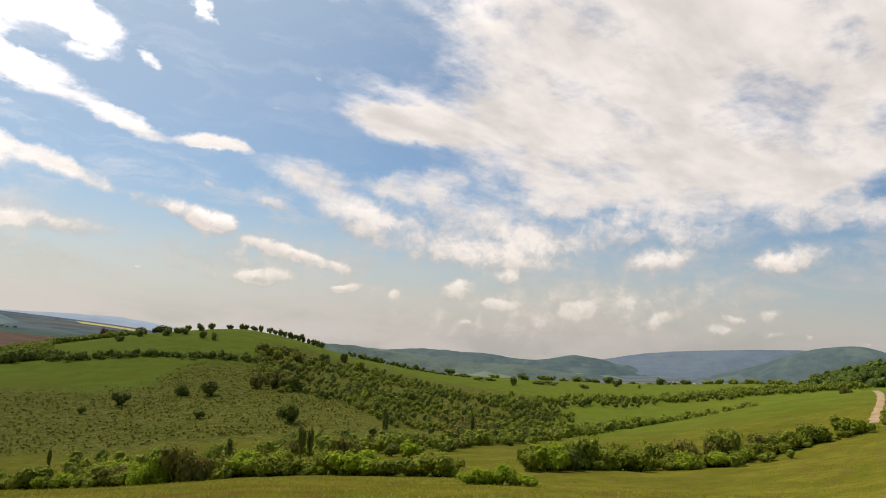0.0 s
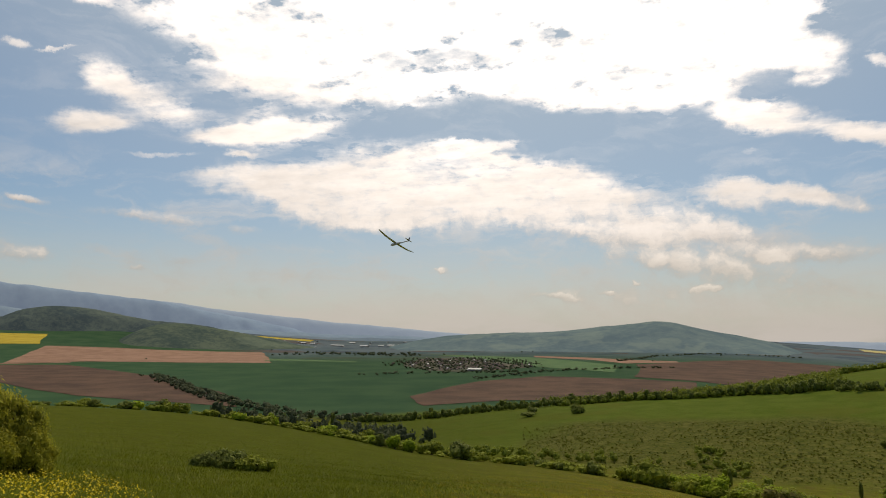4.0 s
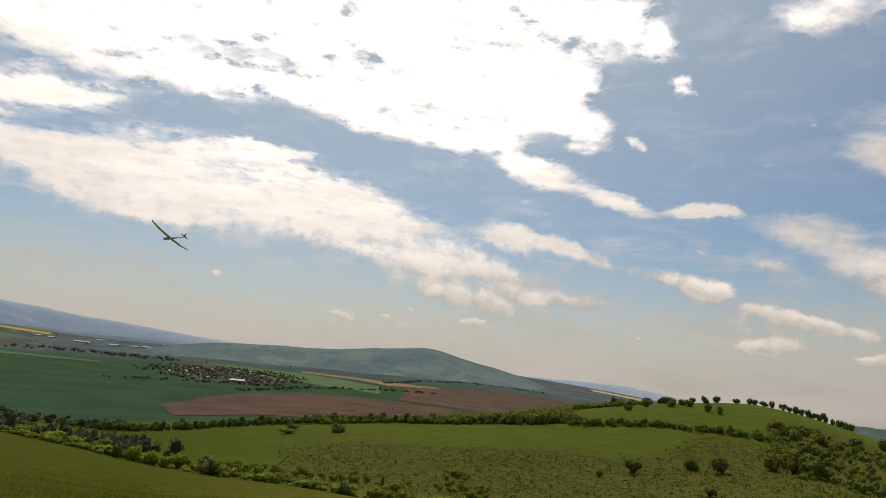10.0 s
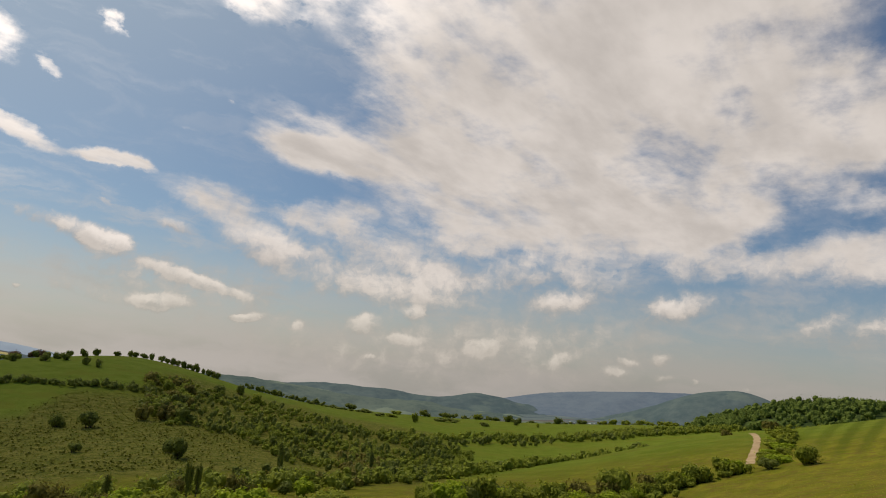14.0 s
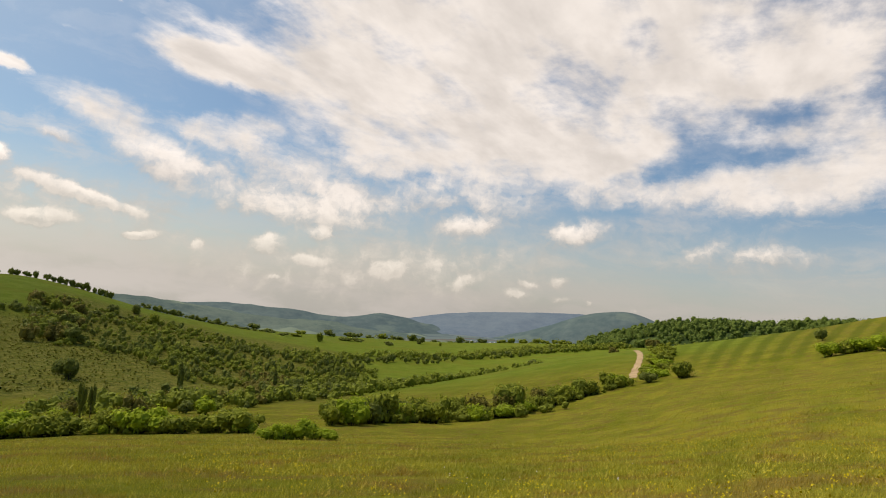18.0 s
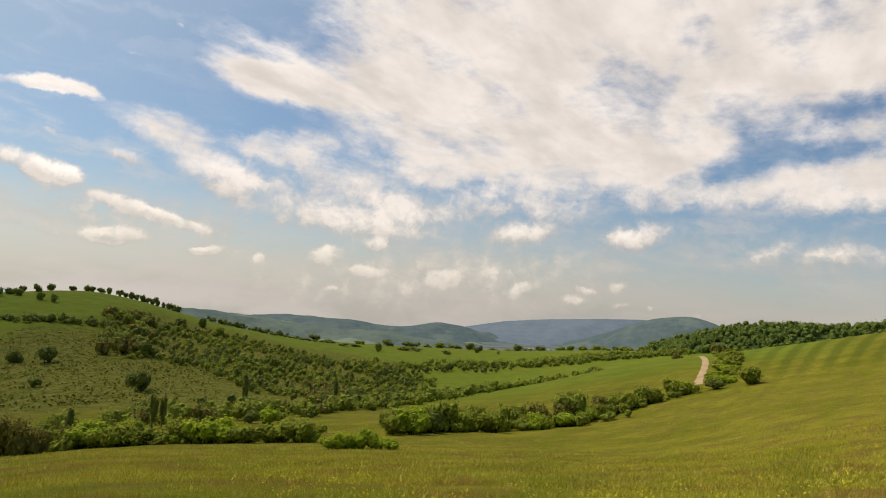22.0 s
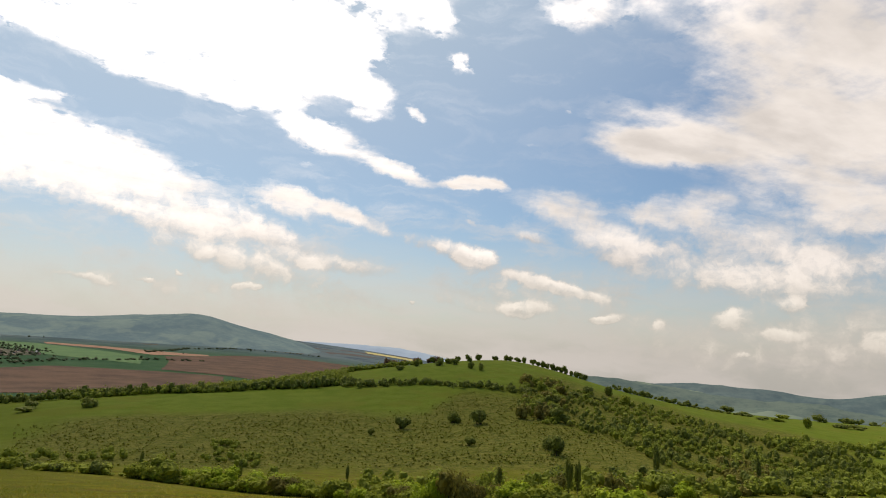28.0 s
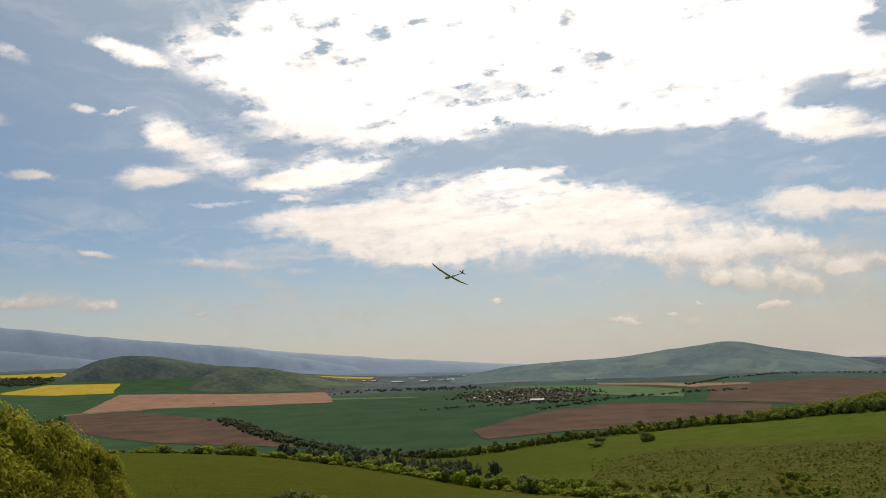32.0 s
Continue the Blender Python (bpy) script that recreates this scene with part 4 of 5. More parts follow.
def limb_set(seed, kind):
    g = random.Random(seed)
    ways = []
    if kind == "bush":
        for k in range(7):
            a = g.uniform(0, 6.28)
            d = g.uniform(0.3, 0.7)
            ways.append(((math.cos(a) * 0.1, math.sin(a) * 0.1, -0.12), (math.cos(a) * d, math.sin(a) * d, g.uniform(0.5, 0.85)), 0.035, 0.01))
    elif kind == "poplar":
        ways.append(((0, 0, -0.15), (0.0, 0.0, 2.4), 0.06, 0.012))
        for k in range(8):
            a = g.uniform(0, 6.28)
            z = 0.3 + k * 0.22
            ways.append(((0, 0, z), (math.cos(a) * 0.2, math.sin(a) * 0.2, z + 0.4), 0.025, 0.006))
    else:
        ways.append(((0, 0, -0.15), (0.03, 0.02, 0.75), 0.085, 0.05))
        for k in range(7):
            a = k * 0.9 + g.uniform(-0.3, 0.3)
            ways.append(((0.02, 0.01, g.uniform(0.28, 0.6)), (math.cos(a) * 0.5, math.sin(a) * 0.5, g.uniform(0.8, 1.25)), 0.04, 0.012))
    return ways


PROTOS = {}


def plant(kind, mat, fine, variant, label, category):
    """A plant about one metre in radius at the origin of its own, kept to be copied; fine: how many sprays its crown has."""
    key = (kind, mat.name, fine, variant)
    if key not in PROTOS:
        fine = {170: 230, 420: 480, 900: 1100, 15000: 12000}.get(fine, fine)
        leaf = {12000: 0.027, 1100: 0.070, 480: 0.095, 230: 0.128}[fine]
        if kind == "bush":
            q = crown(variant * 11 + fine, fine, leaf, 12) if fine < 5000 else crown(variant * 11 + fine, fine, leaf, 95, hollow=0.70, ragged=0.10, small=0.10, large=0.25, cores=95, split=2, solid=0.62, dome=True)
        elif kind == "poplar":
            q = crown(variant * 11 + fine, fine, leaf, 12, tall=2.6, slim=0.42)
        else:
            q = crown(variant * 11 + fine, fine, leaf, 10, tall=1.25, hollow=0.66)
            q[:, :, 2] += 0.08
        crown_ob = sprays("foliage" if kind == "bush" else "crown", q, mat)
        limbs = sticks("stem" if kind == "bush" else "trunk", limb_set(variant, kind), BARK)
        PROTOS[key] = (crown_ob.data, limbs.data)
        bpy.data.objects.remove(crown_ob)
        bpy.data.objects.remove(limbs)
    top, low = PROTOS[key]
    root = new(category.replace(" ", "_"))
    part("foliage" if kind == "bush" else "crown", top, root)
    part("stem" if kind == "bush" else "trunk", low, root)
    return tagged(root, label, category)


def grow(kind, mat, fine, az, r, wide, tall, label, category, group=""):
    """Stand one plant on the ground at a heading and distance."""
    x, y = spot(az, r)
    ob = plant(kind, mat, fine, int(rng.integers(0, 4)), label, category)
    full = {"bush": 1.15, "poplar": 3.0, "tree": 1.75}[kind]
    flat = wide / 2 if kind != "poplar" else wide / 0.9
    ob.matrix_basis = Matrix.Translation((x, y, float(height(x, y)) - 0.04)) @ Matrix.Rotation(rng.uniform(0, 6.28), 4, "Z") @ Matrix.Diagonal((flat, flat * rng.uniform(0.85, 1.15), tall / full, 1))
    if group:
        tagged(ob, group=group)
    return ob


def hedge(line, step, wide, tall, mats, fine, label, group, depth=0.0, kind="bush", category="bush", least=0.5):
    """Bushes along a line of headings and distances."""
    pts = [Vector((*spot(a, r), 0)) for a, r in line]
    for p, q in zip(pts, pts[1:]):
        n = max(1, int((q - p).length / step))
        for k in range(n):
            c = p.lerp(q, (k + rng.uniform(0.1, 0.9)) / n) + Vector((rng.normal() * depth, rng.normal() * depth, 0))
            az, r = math.degrees(math.atan2(c.x, c.y)), c.length
            s = rng.uniform(least, 1.95 - least)
            grow(kind, mats[int(rng.integers(0, len(mats)))], fine, az, r, wide * s, tall * s * rng.uniform(0.8, 1.2), label, category, group)


def stuff(name, az, r, wide, tall, proto_n, leaf, mat, label, category, seed=1, base=None, lift=0.0, tallness=1.0, protos=7, cores=2, split=2):
    """Many small plants too many to count, joined in one mesh."""
    g = np.random.default_rng(seed)
    x, y = spot(az, r)
    z = height(x, y) if base is None else base(x, y)
    protos_q = [crown(seed * 31 + k, int(proto_n * 0.58), leaf * 0.80, 6, tall=tallness, cores=cores, split=split) for k in range(protos)]
    out = []
    yaw = g.uniform(0, 6.28, len(x))
    for k in range(protos):
        sel = np.arange(len(x)) % protos == k
        q = protos_q[k][None]
        ca, sa = np.cos(yaw[sel])[:, None, None], np.sin(yaw[sel])[:, None, None]
        w, h = (wide[sel] / 2)[:, None, None], tall[sel][:, None, None] / (1.1 * tallness)
        px, py = q[..., 0] * ca - q[..., 1] * sa, q[..., 0] * sa + q[..., 1] * ca
        v = np.stack([px * w + x[sel][:, None, None], py * w + y[sel][:, None, None], q[..., 2] * h + (z[sel] + lift)[:, None, None]], -1)
        out.append(v.reshape(-1, 4, 3))
    ob = sprays(name, np.concatenate(out), mat)
    return tagged(ob, label, category, kind="stuff")


def spread(n, a0, a1, r0, r1, seed, keep=None):
    """Random places in a sector, even over the ground, thinned by keep(az, r, noise)."""
    g = np.random.default_rng(seed)
    az, r = g.uniform(a0, a1, n), np.sqrt(g.uniform(r0 * r0, r1 * r1, n))
    if keep is not None:
        x, y = spot(az, r)
        ok = keep(az, r, fbm(x, y, 30.0, 3, seed), g.uniform(0, 1, n))
        az, r = az[ok], r[ok]
    return az, r, g.uniform(0, 1, len(az))


# the big bush beside the filmer, of several stems and dense small leaves
for az, r, wide, tall in ((-54.0, 23.0, 5.0, 3.5), (-51.0, 24.5, 4.2, 3.75), (-48.7, 24.0, 3.8, 3.4), (-46.5, 24.5, 3.5, 3.05), (-44.7, 24.6, 2.9, 2.5), (-43.4, 24.4, 1.9, 1.55), (-58.4, 24, 4.8, 3.3), (-49.2, 22.6, 2.9, 2.1), (-46.8, 23.2, 2.4, 1.7), (-63.0, 24, 4.6, 3.3)):
    grow("bush", LEAF_NEAR, 15000, az, r, wide, tall, "large leafy green bush standing in the meadow grass", "bush", "bushes beside the viewpoint")
# low bush down the slope
for az, r, wide, tall in ((-30.8, 44, 2.4, 1.2), (-29.7, 44, 2.0, 1.35), (-28.6, 43, 2.3, 1.25), (-27.4, 42, 2.0, 1.0), (-26.4, 41.5, 1.9, 0.95)):
    grow("bush", LEAF_DARK if az < -28 else LEAF, 900, az, r, wide, tall, "low dark green bush alone on the meadow slope", "bush", "low bushes on the slope")

def row_places(line, step, depth, seed):
    """Places along a line of headings and distances, as arrays of heading, distance and a random number."""
    g = np.random.default_rng(seed)
    out = []
    pts = [np.array(spot(a, r)) for a, r in line]
    for p, q in zip(pts, pts[1:]):
        n = max(1, int(np.hypot(*(q - p)) / step))
        f = (np.arange(n) + g.uniform(0, 1, n)) / n
        c = p + (q - p) * f[:, None] + g.normal(size=(n, 2)) * depth
        out.append(c)
    c = np.concatenate(out)
    return np.degrees(np.arctan2(c[:, 0], c[:, 1])), np.hypot(c[:, 0], c[:, 1]), g.uniform(0, 1, len(c))


# hedge along the lower edge of the meadow
EDGE = "bushes along the meadow's lower edge"
hedge(((-50, 262), (-40, 258), (-30, 243), (-22, 220), (-15.5, 192)), 4.2, 5.2, 2.6, (LEAF, LEAF_FRESH, LEAF, LEAF_DARK), 170, "low green bush in the hedge below the meadow", EDGE, 1.6)
hedge(((-15, 188), (-10.5, 178), (-4, 178), (4, 172)), 3.0, 4.6, 2.4, (LEAF, LEAF_DARK, LEAF), 170, "low scrubby bush below the meadow", EDGE, 2.2)
for az, r, wide, tall, mat in ((-10.1, 176, 7.6, 5.8, LEAF_DARK), (-15.8, 186, 5.0, 4.8, LEAF_FRESH), (-17.0, 192, 3.8, 4.2, LEAF_DARK), (-14.4, 182, 4.8, 4.2, LEAF_FRESH), (-13.6, 181, 3.6, 3.4, LEAF), (-26.0, 232, 4.4, 4.6, LEAF_FRESH), (-26.9, 234, 3.6, 4.0, LEAF)):
    grow("tree", mat, 420, az, r, wide, tall, "small rounded tree in the hedge below the meadow", "tree", "small trees in the hedge")
for az, r, tall in ((3.7, 192, 6.0), (11.1, 186, 5.6), (19.8, 180, 5.0), (32.4, 140, 6.6), (38.2, 143, 7.0), (38.9, 144, 6.6), (45.0, 245, 10.5), (52.4, 262, 9.0), (-21.0, 420, 15), (-25, 460, 12)):
    grow("poplar", LEAF_DARK, 420, az, r, tall * 0.24, tall, "slim dark poplar standing above the hedge", "poplar", "slim poplars")

# fresh green trees and hedge at the foot of the near slope
FOOT = "trees at the foot of the slope"
hedge(((3.5, 168), (10, 160), (17, 146), (24, 125), (31, 108)), 4.4, 6.0, 4.6, (LEAF_FRESH, LEAF, LEAF_FRESH, LEAF_BROWN), 900, "bright leafy young tree in the row below the meadow", FOOT, 1.6, "tree", "tree")
hedge(((30.5, 106), (37, 104), (43.8, 101)), 1.75, 4.6, 4.8, (LEAF_FRESH, LEAF, LEAF_FRESH, LEAF, LEAF_BROWN), 900, "leafy young tree in the row below the meadow", FOOT, 1.3, "tree", "tree", 0.75)
hedge(((3, 166), (10, 157), (17, 143), (24, 121), (31, 105), (37, 101), (45, 96), (51.6, 93)), 2.0, 4.4, 2.5, (LEAF_FRESH, LEAF, LEAF), 420, "bright green bush at the foot of the tree row", "bushes below the meadow", 0.7)
for az, r, wide, tall in ((28.9, 87, 5.2, 5.4), (30.6, 87, 3.4, 3.4)):
    grow("bush", LEAF_BROWN, 900, az, r, wide, tall, "big reddish-brown budding bush below the meadow", "bush", "brownish bushes")
for az, r, wide, tall in ((26.2, 88, 3.6, 3.0), (27.4, 87.5, 3.6, 3.6)):
    grow("bush", LEAF_FRESH, 900, az, r, wide, tall, "fresh green bush beside the brown one below the meadow", "bush", "green bushes by the brown ones")
for az, r, wide, tall in ((52.3, 59, 2.2, 1.2), (53.6, 60, 2.6, 1.7), (55.0, 60.5, 2.8, 1.9), (56.4, 60, 2.2, 1.3), (57.4, 59, 1.8, 1.0)):
    grow("bush", LEAF_FRESH, 900, az, r, wide, tall, "rounded fresh green bush on the meadow", "bush", "bushes on the meadow")

# hedge running up the slope to the dirt track
ROW = "bushes of the hedge up the slope"
hedge(((57, 112), (60, 122), (64, 132)), 1.6, 5.0, 3.8, (LEAF_FRESH, LEAF, LEAF, LEAF_DARK), 420, "green bush in the hedge on the slope", ROW, 2.0)
hedge(((61, 123), (66, 130), (70, 133), (73, 142), (76, 156), (78.6, 166), (81.8, 176)), 1.25, 4.2, 2.7, (LEAF, LEAF_FRESH, LEAF, LEAF_SHRUB), 420, "thick green bush in the hedge on the slope", ROW, 1.4)
hedge(((67, 137), (71, 141), (74.0, 150), (76, 160)), 2.2, 5.6, 4.3, (LEAF, LEAF_SHRUB, LEAF_BROWN, LEAF_BROWN), 420, "tall spreading bush in the middle of the hedge", ROW, 2.2)
hedge(((71, 168), (74, 175), (76.5, 184)), 4.0, 4.0, 3.0, (LEAF, LEAF_DARK), 420, "green bush behind the hedge on the slope", ROW, 2.2)
hedge(((84.0, 186), (84.5, 207), (84.4, 240), (84.2, 285)), 3.0, 5.2, 2.1, (LEAF, LEAF, LEAF_FRESH), 420, "green bush beside the dirt track", "bushes beside the track", 1.6)
hedge(((83.6, 180), (84.8, 176), (86.0, 175)), 2.2, 5.0, 3.0, (LEAF, LEAF_DARK, LEAF), 420, "green bush at the lower end of the dirt track", "bushes beside the track", 1.4)
grow("bush", LEAF, 900, 86.2, 172, 6.4, 4.2, "large rounded green bush beside the dirt track", "bush", "bushes beside the track")
grow("bush", LEAF_BROWN, 420, 83.6, 345, 8.0, 6.0, "brownish bush at the top of the dirt track", "bush", "bushes beside the track")
grow("bush", LEAF_BROWN, 420, 80.6, 350, 7.0, 4.6, "brownish bush beyond the mown slope", "bush")
hedge(((96.6, 176), (98.4, 172), (101, 168), (105, 158)), 2.2, 4.6, 2.9, (LEAF, LEAF_FRESH, LEAF), 420, "green bush on the mown slope", "bushes on the mown slope", 2.2)
grow("tree", LEAF_DARK, 420, 95.8, 225, 4.0, 4.4, "dark leafy tree on the mown slope", "tree")

# undergrowth that closes the hedges, joined
def under(line, step, depth, w0, w1, h0, h1, mat, label, seed):
    az, r, u = row_places(line, step, depth, seed)
    stuff("undergrowth", az, r, w0 + (w1 - w0) * u, h0 + (h1 - h0) * u ** 1.5, 110, 0.115, mat, label, "undergrowth", seed)


under(((58, 113), (62, 122), (66, 130), (70, 133), (73, 142), (76, 156), (78.6, 166), (82.0, 176)), 0.75, 1.3, 1.8, 4.2, 1.0, 3.2, LEAF, "low brambles and twigs filling the hedge on the slope", 71)
under(((66, 132), (71, 137), (75, 146)), 1.0, 2.6, 2.5, 5.0, 1.2, 3.6, LEAF_SHRUB, "tangled undergrowth in the middle of the hedge", 72)
under(((3, 167), (10, 158), (17, 144), (24, 122), (31, 105), (37, 102), (45, 97), (51.6, 94)), 1.0, 1.2, 2.0, 4.4, 1.0, 3.0, LEAF, "green undergrowth along the tree row", 73)
under(((-50, 261), (-40, 257), (-30, 242), (-22, 219), (-15.5, 191), (-10.5, 177), (-4, 177), (4, 171)), 1.5, 1.6, 2.5, 5.5, 0.8, 2.6, LEAF, "low undergrowth of the hedge below the meadow", 74)

# single bushes on the far pastures
grow("bush", LEAF_FRESH, 420, 47.0, 150, 5.6, 4.0, "rounded green bush in the valley", "bush")
grow("bush", LEAF_DARK, 420, 45.6, 160, 4.0, 3.0, "small green bush in the valley", "bush")
for az, r, wide, tall in ((24.1, 312, 7.6, 6.0), (28.3, 330, 8.2, 6.6), (30.5, 325, 9.2, 7.2), (21.4, 296, 4, 3), (37.1, 240, 8.0, 7.0), (36.3, 255, 5.5, 4.5), (29.8, 262, 4.5, 3.4)):
    grow("bush", LEAF_DARK, 420, az, r, wide, tall, "dark rounded bush alone on the scrubby slope", "bush", "single bushes on the scrubby slope")
for az, r, wide, tall in ((-4.2, 412, 8, 4.5), (-4.5, 398, 9, 3), (-0.4, 395, 9.0, 6.0)):
    grow("bush", LEAF_DARK, 420, az, r, wide, tall, "dark bush alone on the green pasture", "bush", "single bushes on the pasture")
g2 = np.random.default_rng(12)
for k in range(60):
    grow("tree", (LEAF_SHRUB, LEAF_BROWN, LEAF_DARK, LEAF_SHRUB, LEAF_BROWN)[k % 5], 170, g2.uniform(34.0, 37.4), g2.uniform(345, 470), g2.uniform(7, 11), g2.uniform(6.5, 10.0), "brownish green tree in the clump on the hillside", "tree", "tree clump on the hillside")
for az, r in ((22.9, 560), (26.3, 575), (28.4, 585), (29.3, 560), (30.2, 588), (31.5, 592), (32.5, 592), (32.9, 594), (33.5, 594), (34.0, 594), (34.8, 592), (35.2, 590), (35.6, 588), (36.0, 588), (36.4, 587), (36.8, 586), (37.2, 585), (37.6, 584), (38.0, 584), (38.4, 583), (38.9, 582), (39.2, 580), (30.4, 500), (29.6, 505), (26.9, 520), (24.8, 520), (23.4, 500), (27.6, 540), (28.1, 530)):
    grow("bush", LEAF_DARK, 170, az, r, rng.uniform(5.0, 8.0), rng.uniform(4.2, 6.4), "small dark tree on the crest of the opposite hill", "tree", "trees on the hill crest")
hedge(((22.6, 568), (26.4, 578)), 2.2, 7.0, 6.6, (LEAF_RED,), 170, "reddish-brown tree on the hill crest", "trees on the hill crest", 5.0, "tree", "tree")
for az, r, wide, tall in ((43.9, 640, 10, 6), (50.2, 700, 14, 6), (51.2, 640, 12, 3.5), (54.1, 690, 12, 4), (56.5, 700, 13, 7), (58.2, 760, 15, 6), (60.9, 830, 18, 8), (63.4, 760, 12, 8), (64.2, 700, 10, 8), (67.7, 780, 13, 8), (55.6, 590, 7, 9), (53.6, 612, 12, 3), (52.6, 600, 10, 3), (58.0, 640, 16, 4), (59.0, 645, 14, 4), (61.5, 640, 14, 4), (69.5, 840, 14, 6), (71.2, 850, 14, 5), (66.0, 690, 5, 4), (41.0, 500, 8, 7), (42.5, 470, 8, 8), (39.4, 480, 9, 6), (74.2, 400, 12, 6)):
    grow("bush", (LEAF_DARK, LEAF)[int(r) % 20 > 9], 170, az, r, wide, tall, "dark bush clump alone on the green shoulder", "bush", "bush clumps on the shoulder")

# joined masses of far growth
def mass(name, line, step, depth, w0, w1, h0, h1, mat, label, seed, n=56, leaf=0.16):
    az, r, u = row_places(line, step, depth, seed)
    stuff(name, az, r, w0 + (w1 - w0) * u, h0 + (h1 - h0) * u ** 1.5, n, leaf, mat, label, "shrubs", seed)


mass("shrubs", ((24, 165), (32, 158), (40, 165), (46, 185), (53, 212), (60, 262), (67, 335), (73, 385)), 1.0, 6.5, 4.0, 7.5, 2.4, 5.6, LEAF_SHRUB, "green bushes along the valley bottom", 33, 80, 0.155)
mass("shrubs", ((38, 180), (46, 200), (53, 232), (60, 285), (66, 345)), 2.4, 9.0, 3.5, 8.0, 2.5, 6.0, LEAF_DARK, "darker bushes and trees along the valley bottom", 34, 80, 0.13)
mass("shrubs", ((42, 190), (50, 203), (58, 245)), 7.0, 4.0, 4.0, 7.0, 3.0, 5.0, LEAF_BROWN, "reddish budding bushes along the valley bottom", 35, 80, 0.13)
mass("shrubs", ((-19, 600), (-14, 500), (-11, 478), (-3, 466), (5, 455), (12, 452), (20, 450)), 1.5, 2.6, 4.5, 9.0, 4.2, 8.0, LEAF_DARK, "dark green far hedge behind the pasture", 36, 60, 0.15)
mass("shrubs", ((-13, 492), (-3, 478), (8, 466), (19, 458)), 2.2, 4.0, 4.5, 8.0, 3.5, 7.5, LEAF_SHRUB, "green bushes of the far hedge", 37, 60, 0.15)
mass("shrubs", ((18.5, 440), (26, 440), (34.6, 434)), 1.2, 2.6, 4.0, 7.5, 2.8, 6.2, LEAF_DARK, "row of bushes across the opposite hill", 38, 60, 0.15)
mass("shrubs", ((37.8, 450), (41.8, 468)), 2.2, 2.4, 4.0, 7.0, 2.0, 4.4, LEAF_DARK, "row of bushes across the opposite hill", 39, 60, 0.15)
mass("shrubs", ((41.5, 570), (45, 592), (48, 615)), 1.9, 3.0, 4.5, 8.0, 3.0, 6.0, LEAF_DARK, "dark row of bushes over the shoulder", 40, 60, 0.15)
mass("shrubs", ((47, 600), (52, 640)), 3.0, 2.0, 5.0, 9.0, 1.5, 3.0, LEAF_DARK, "low row of bushes over the shoulder", 43, 60, 0.15)
mass("shrubs", ((58, 800), (66, 905), (73, 925), (80, 930)), 6.0, 9.0, 8.0, 14.0, 3.5, 7.0, LEAF_DARK, "hedgerow along the far edge of the shoulder", 44, 26, 0.26)
mass("shrubs", ((72, 830), (80, 780), (86, 690)), 3.4, 12.0, 7.0, 12.0, 3.5, 7.0, LEAF, "bushes below the forest", 45, 30, 0.24)
az, r, u = spread(19000, -5, 43, 215, 430, 21, lambda a, d, f, q: (q < 0.62 + 0.9 * f) & (d < np.interp(a, [-5, 20, 26, 29, 37, 43], [350, 350, 372, 420, 425, 320])))
stuff("scrub", az, r, 0.8 + 1.7 * u ** 3, 0.4 + 1.1 * u ** 3, 5, 0.30, LEAF_SCRUB, "low dotted scrub on the opposite slope", "scrub", 21, cores=1, split=1)
az, r, u = spread(2500, 34, 61, 235, 530, 22, lambda a, d, f, q: (q < 0.60 + 1.3 * f) & (a + 3 * f > 36.2 - np.clip((330 - d) * 0.03, -1, 3) * -1.6) & (d + 40 * f < 500 - np.abs(a - 44) * 4.0) & (d - 30 * f > np.interp(a, [34, 38, 42, 46, 52, 60], [335, 335, 300, 245, 250, 300])))
stuff("shrubs", az, r, 2.8 + 3.4 * u, 2.0 + 2.8 * u * u, 100, 0.135, LEAF_SHRUB, "dense green shrubs covering the hillside", "shrubs", 22)
az, r, u = spread(900, 36, 60, 240, 500, 23, lambda a, d, f, q: (q < 0.35 + 1.2 * f) & (d < 490 - np.abs(a - 44) * 4.0) & (d > np.interp(a, [34, 38, 42, 46, 52, 60], [340, 340, 300, 240, 240, 290])))
stuff("shrubs", az, r, 3.0 + 3.0 * u, 2.6 + 3.0 * u, 120, 0.11, LEAF_DARK, "darker taller shrubs scattered through the thicket", "shrubs", 23)
az, r, u = spread(1900, 53, 82, 420, 720, 24, lambda a, d, f, q: np.abs(d - (430 + (a - 53) * 9.0)) < 30 + 40 * f)
stuff("shrubs", az, r, 4.5 + 4.5 * u, 3.2 + 3.6 * u, 60, 0.18, LEAF_SHRUB, "band of green shrubs across the far pasture", "shrubs", 24)
az, r, u = spread(500, 53, 76, 410, 640, 29, lambda a, d, f, q: np.abs(d - (405 + (a - 53) * 9.0)) < 12 + 25 * f)
stuff("shrubs", az, r, 4.0 + 4.5 * u, 3.0 + 4.0 * u, 56, 0.16, LEAF_DARK, "dark front edge of the shrub band", "shrubs", 29)
az, r, u = spread(3600, -2, 33, 448, 590, 25, lambda a, d, f, q: (d < 458 + np.clip(a + 2, 0, 25) * 4.8 - np.clip(a - 23, 0, 10) * 11 + 22 * f) & ((a < 19) | (d > 540)) & (q < 1.1 - np.clip(a - 18, 0, 13) * 0.1))
stuff("shrubs", az, r, 4.0 + 4.0 * u, 2.6 + 3.0 * u, 56, 0.16, LEAF_SHRUB, "thicket on the flank of the opposite hill", "shrubs", 25)
az, r, u = spread(800, -31, -13, 300, 640, 26, lambda a, d, f, q: (d < 330 + (-13 - a) * 17 + 60 * f) & (d > 260))
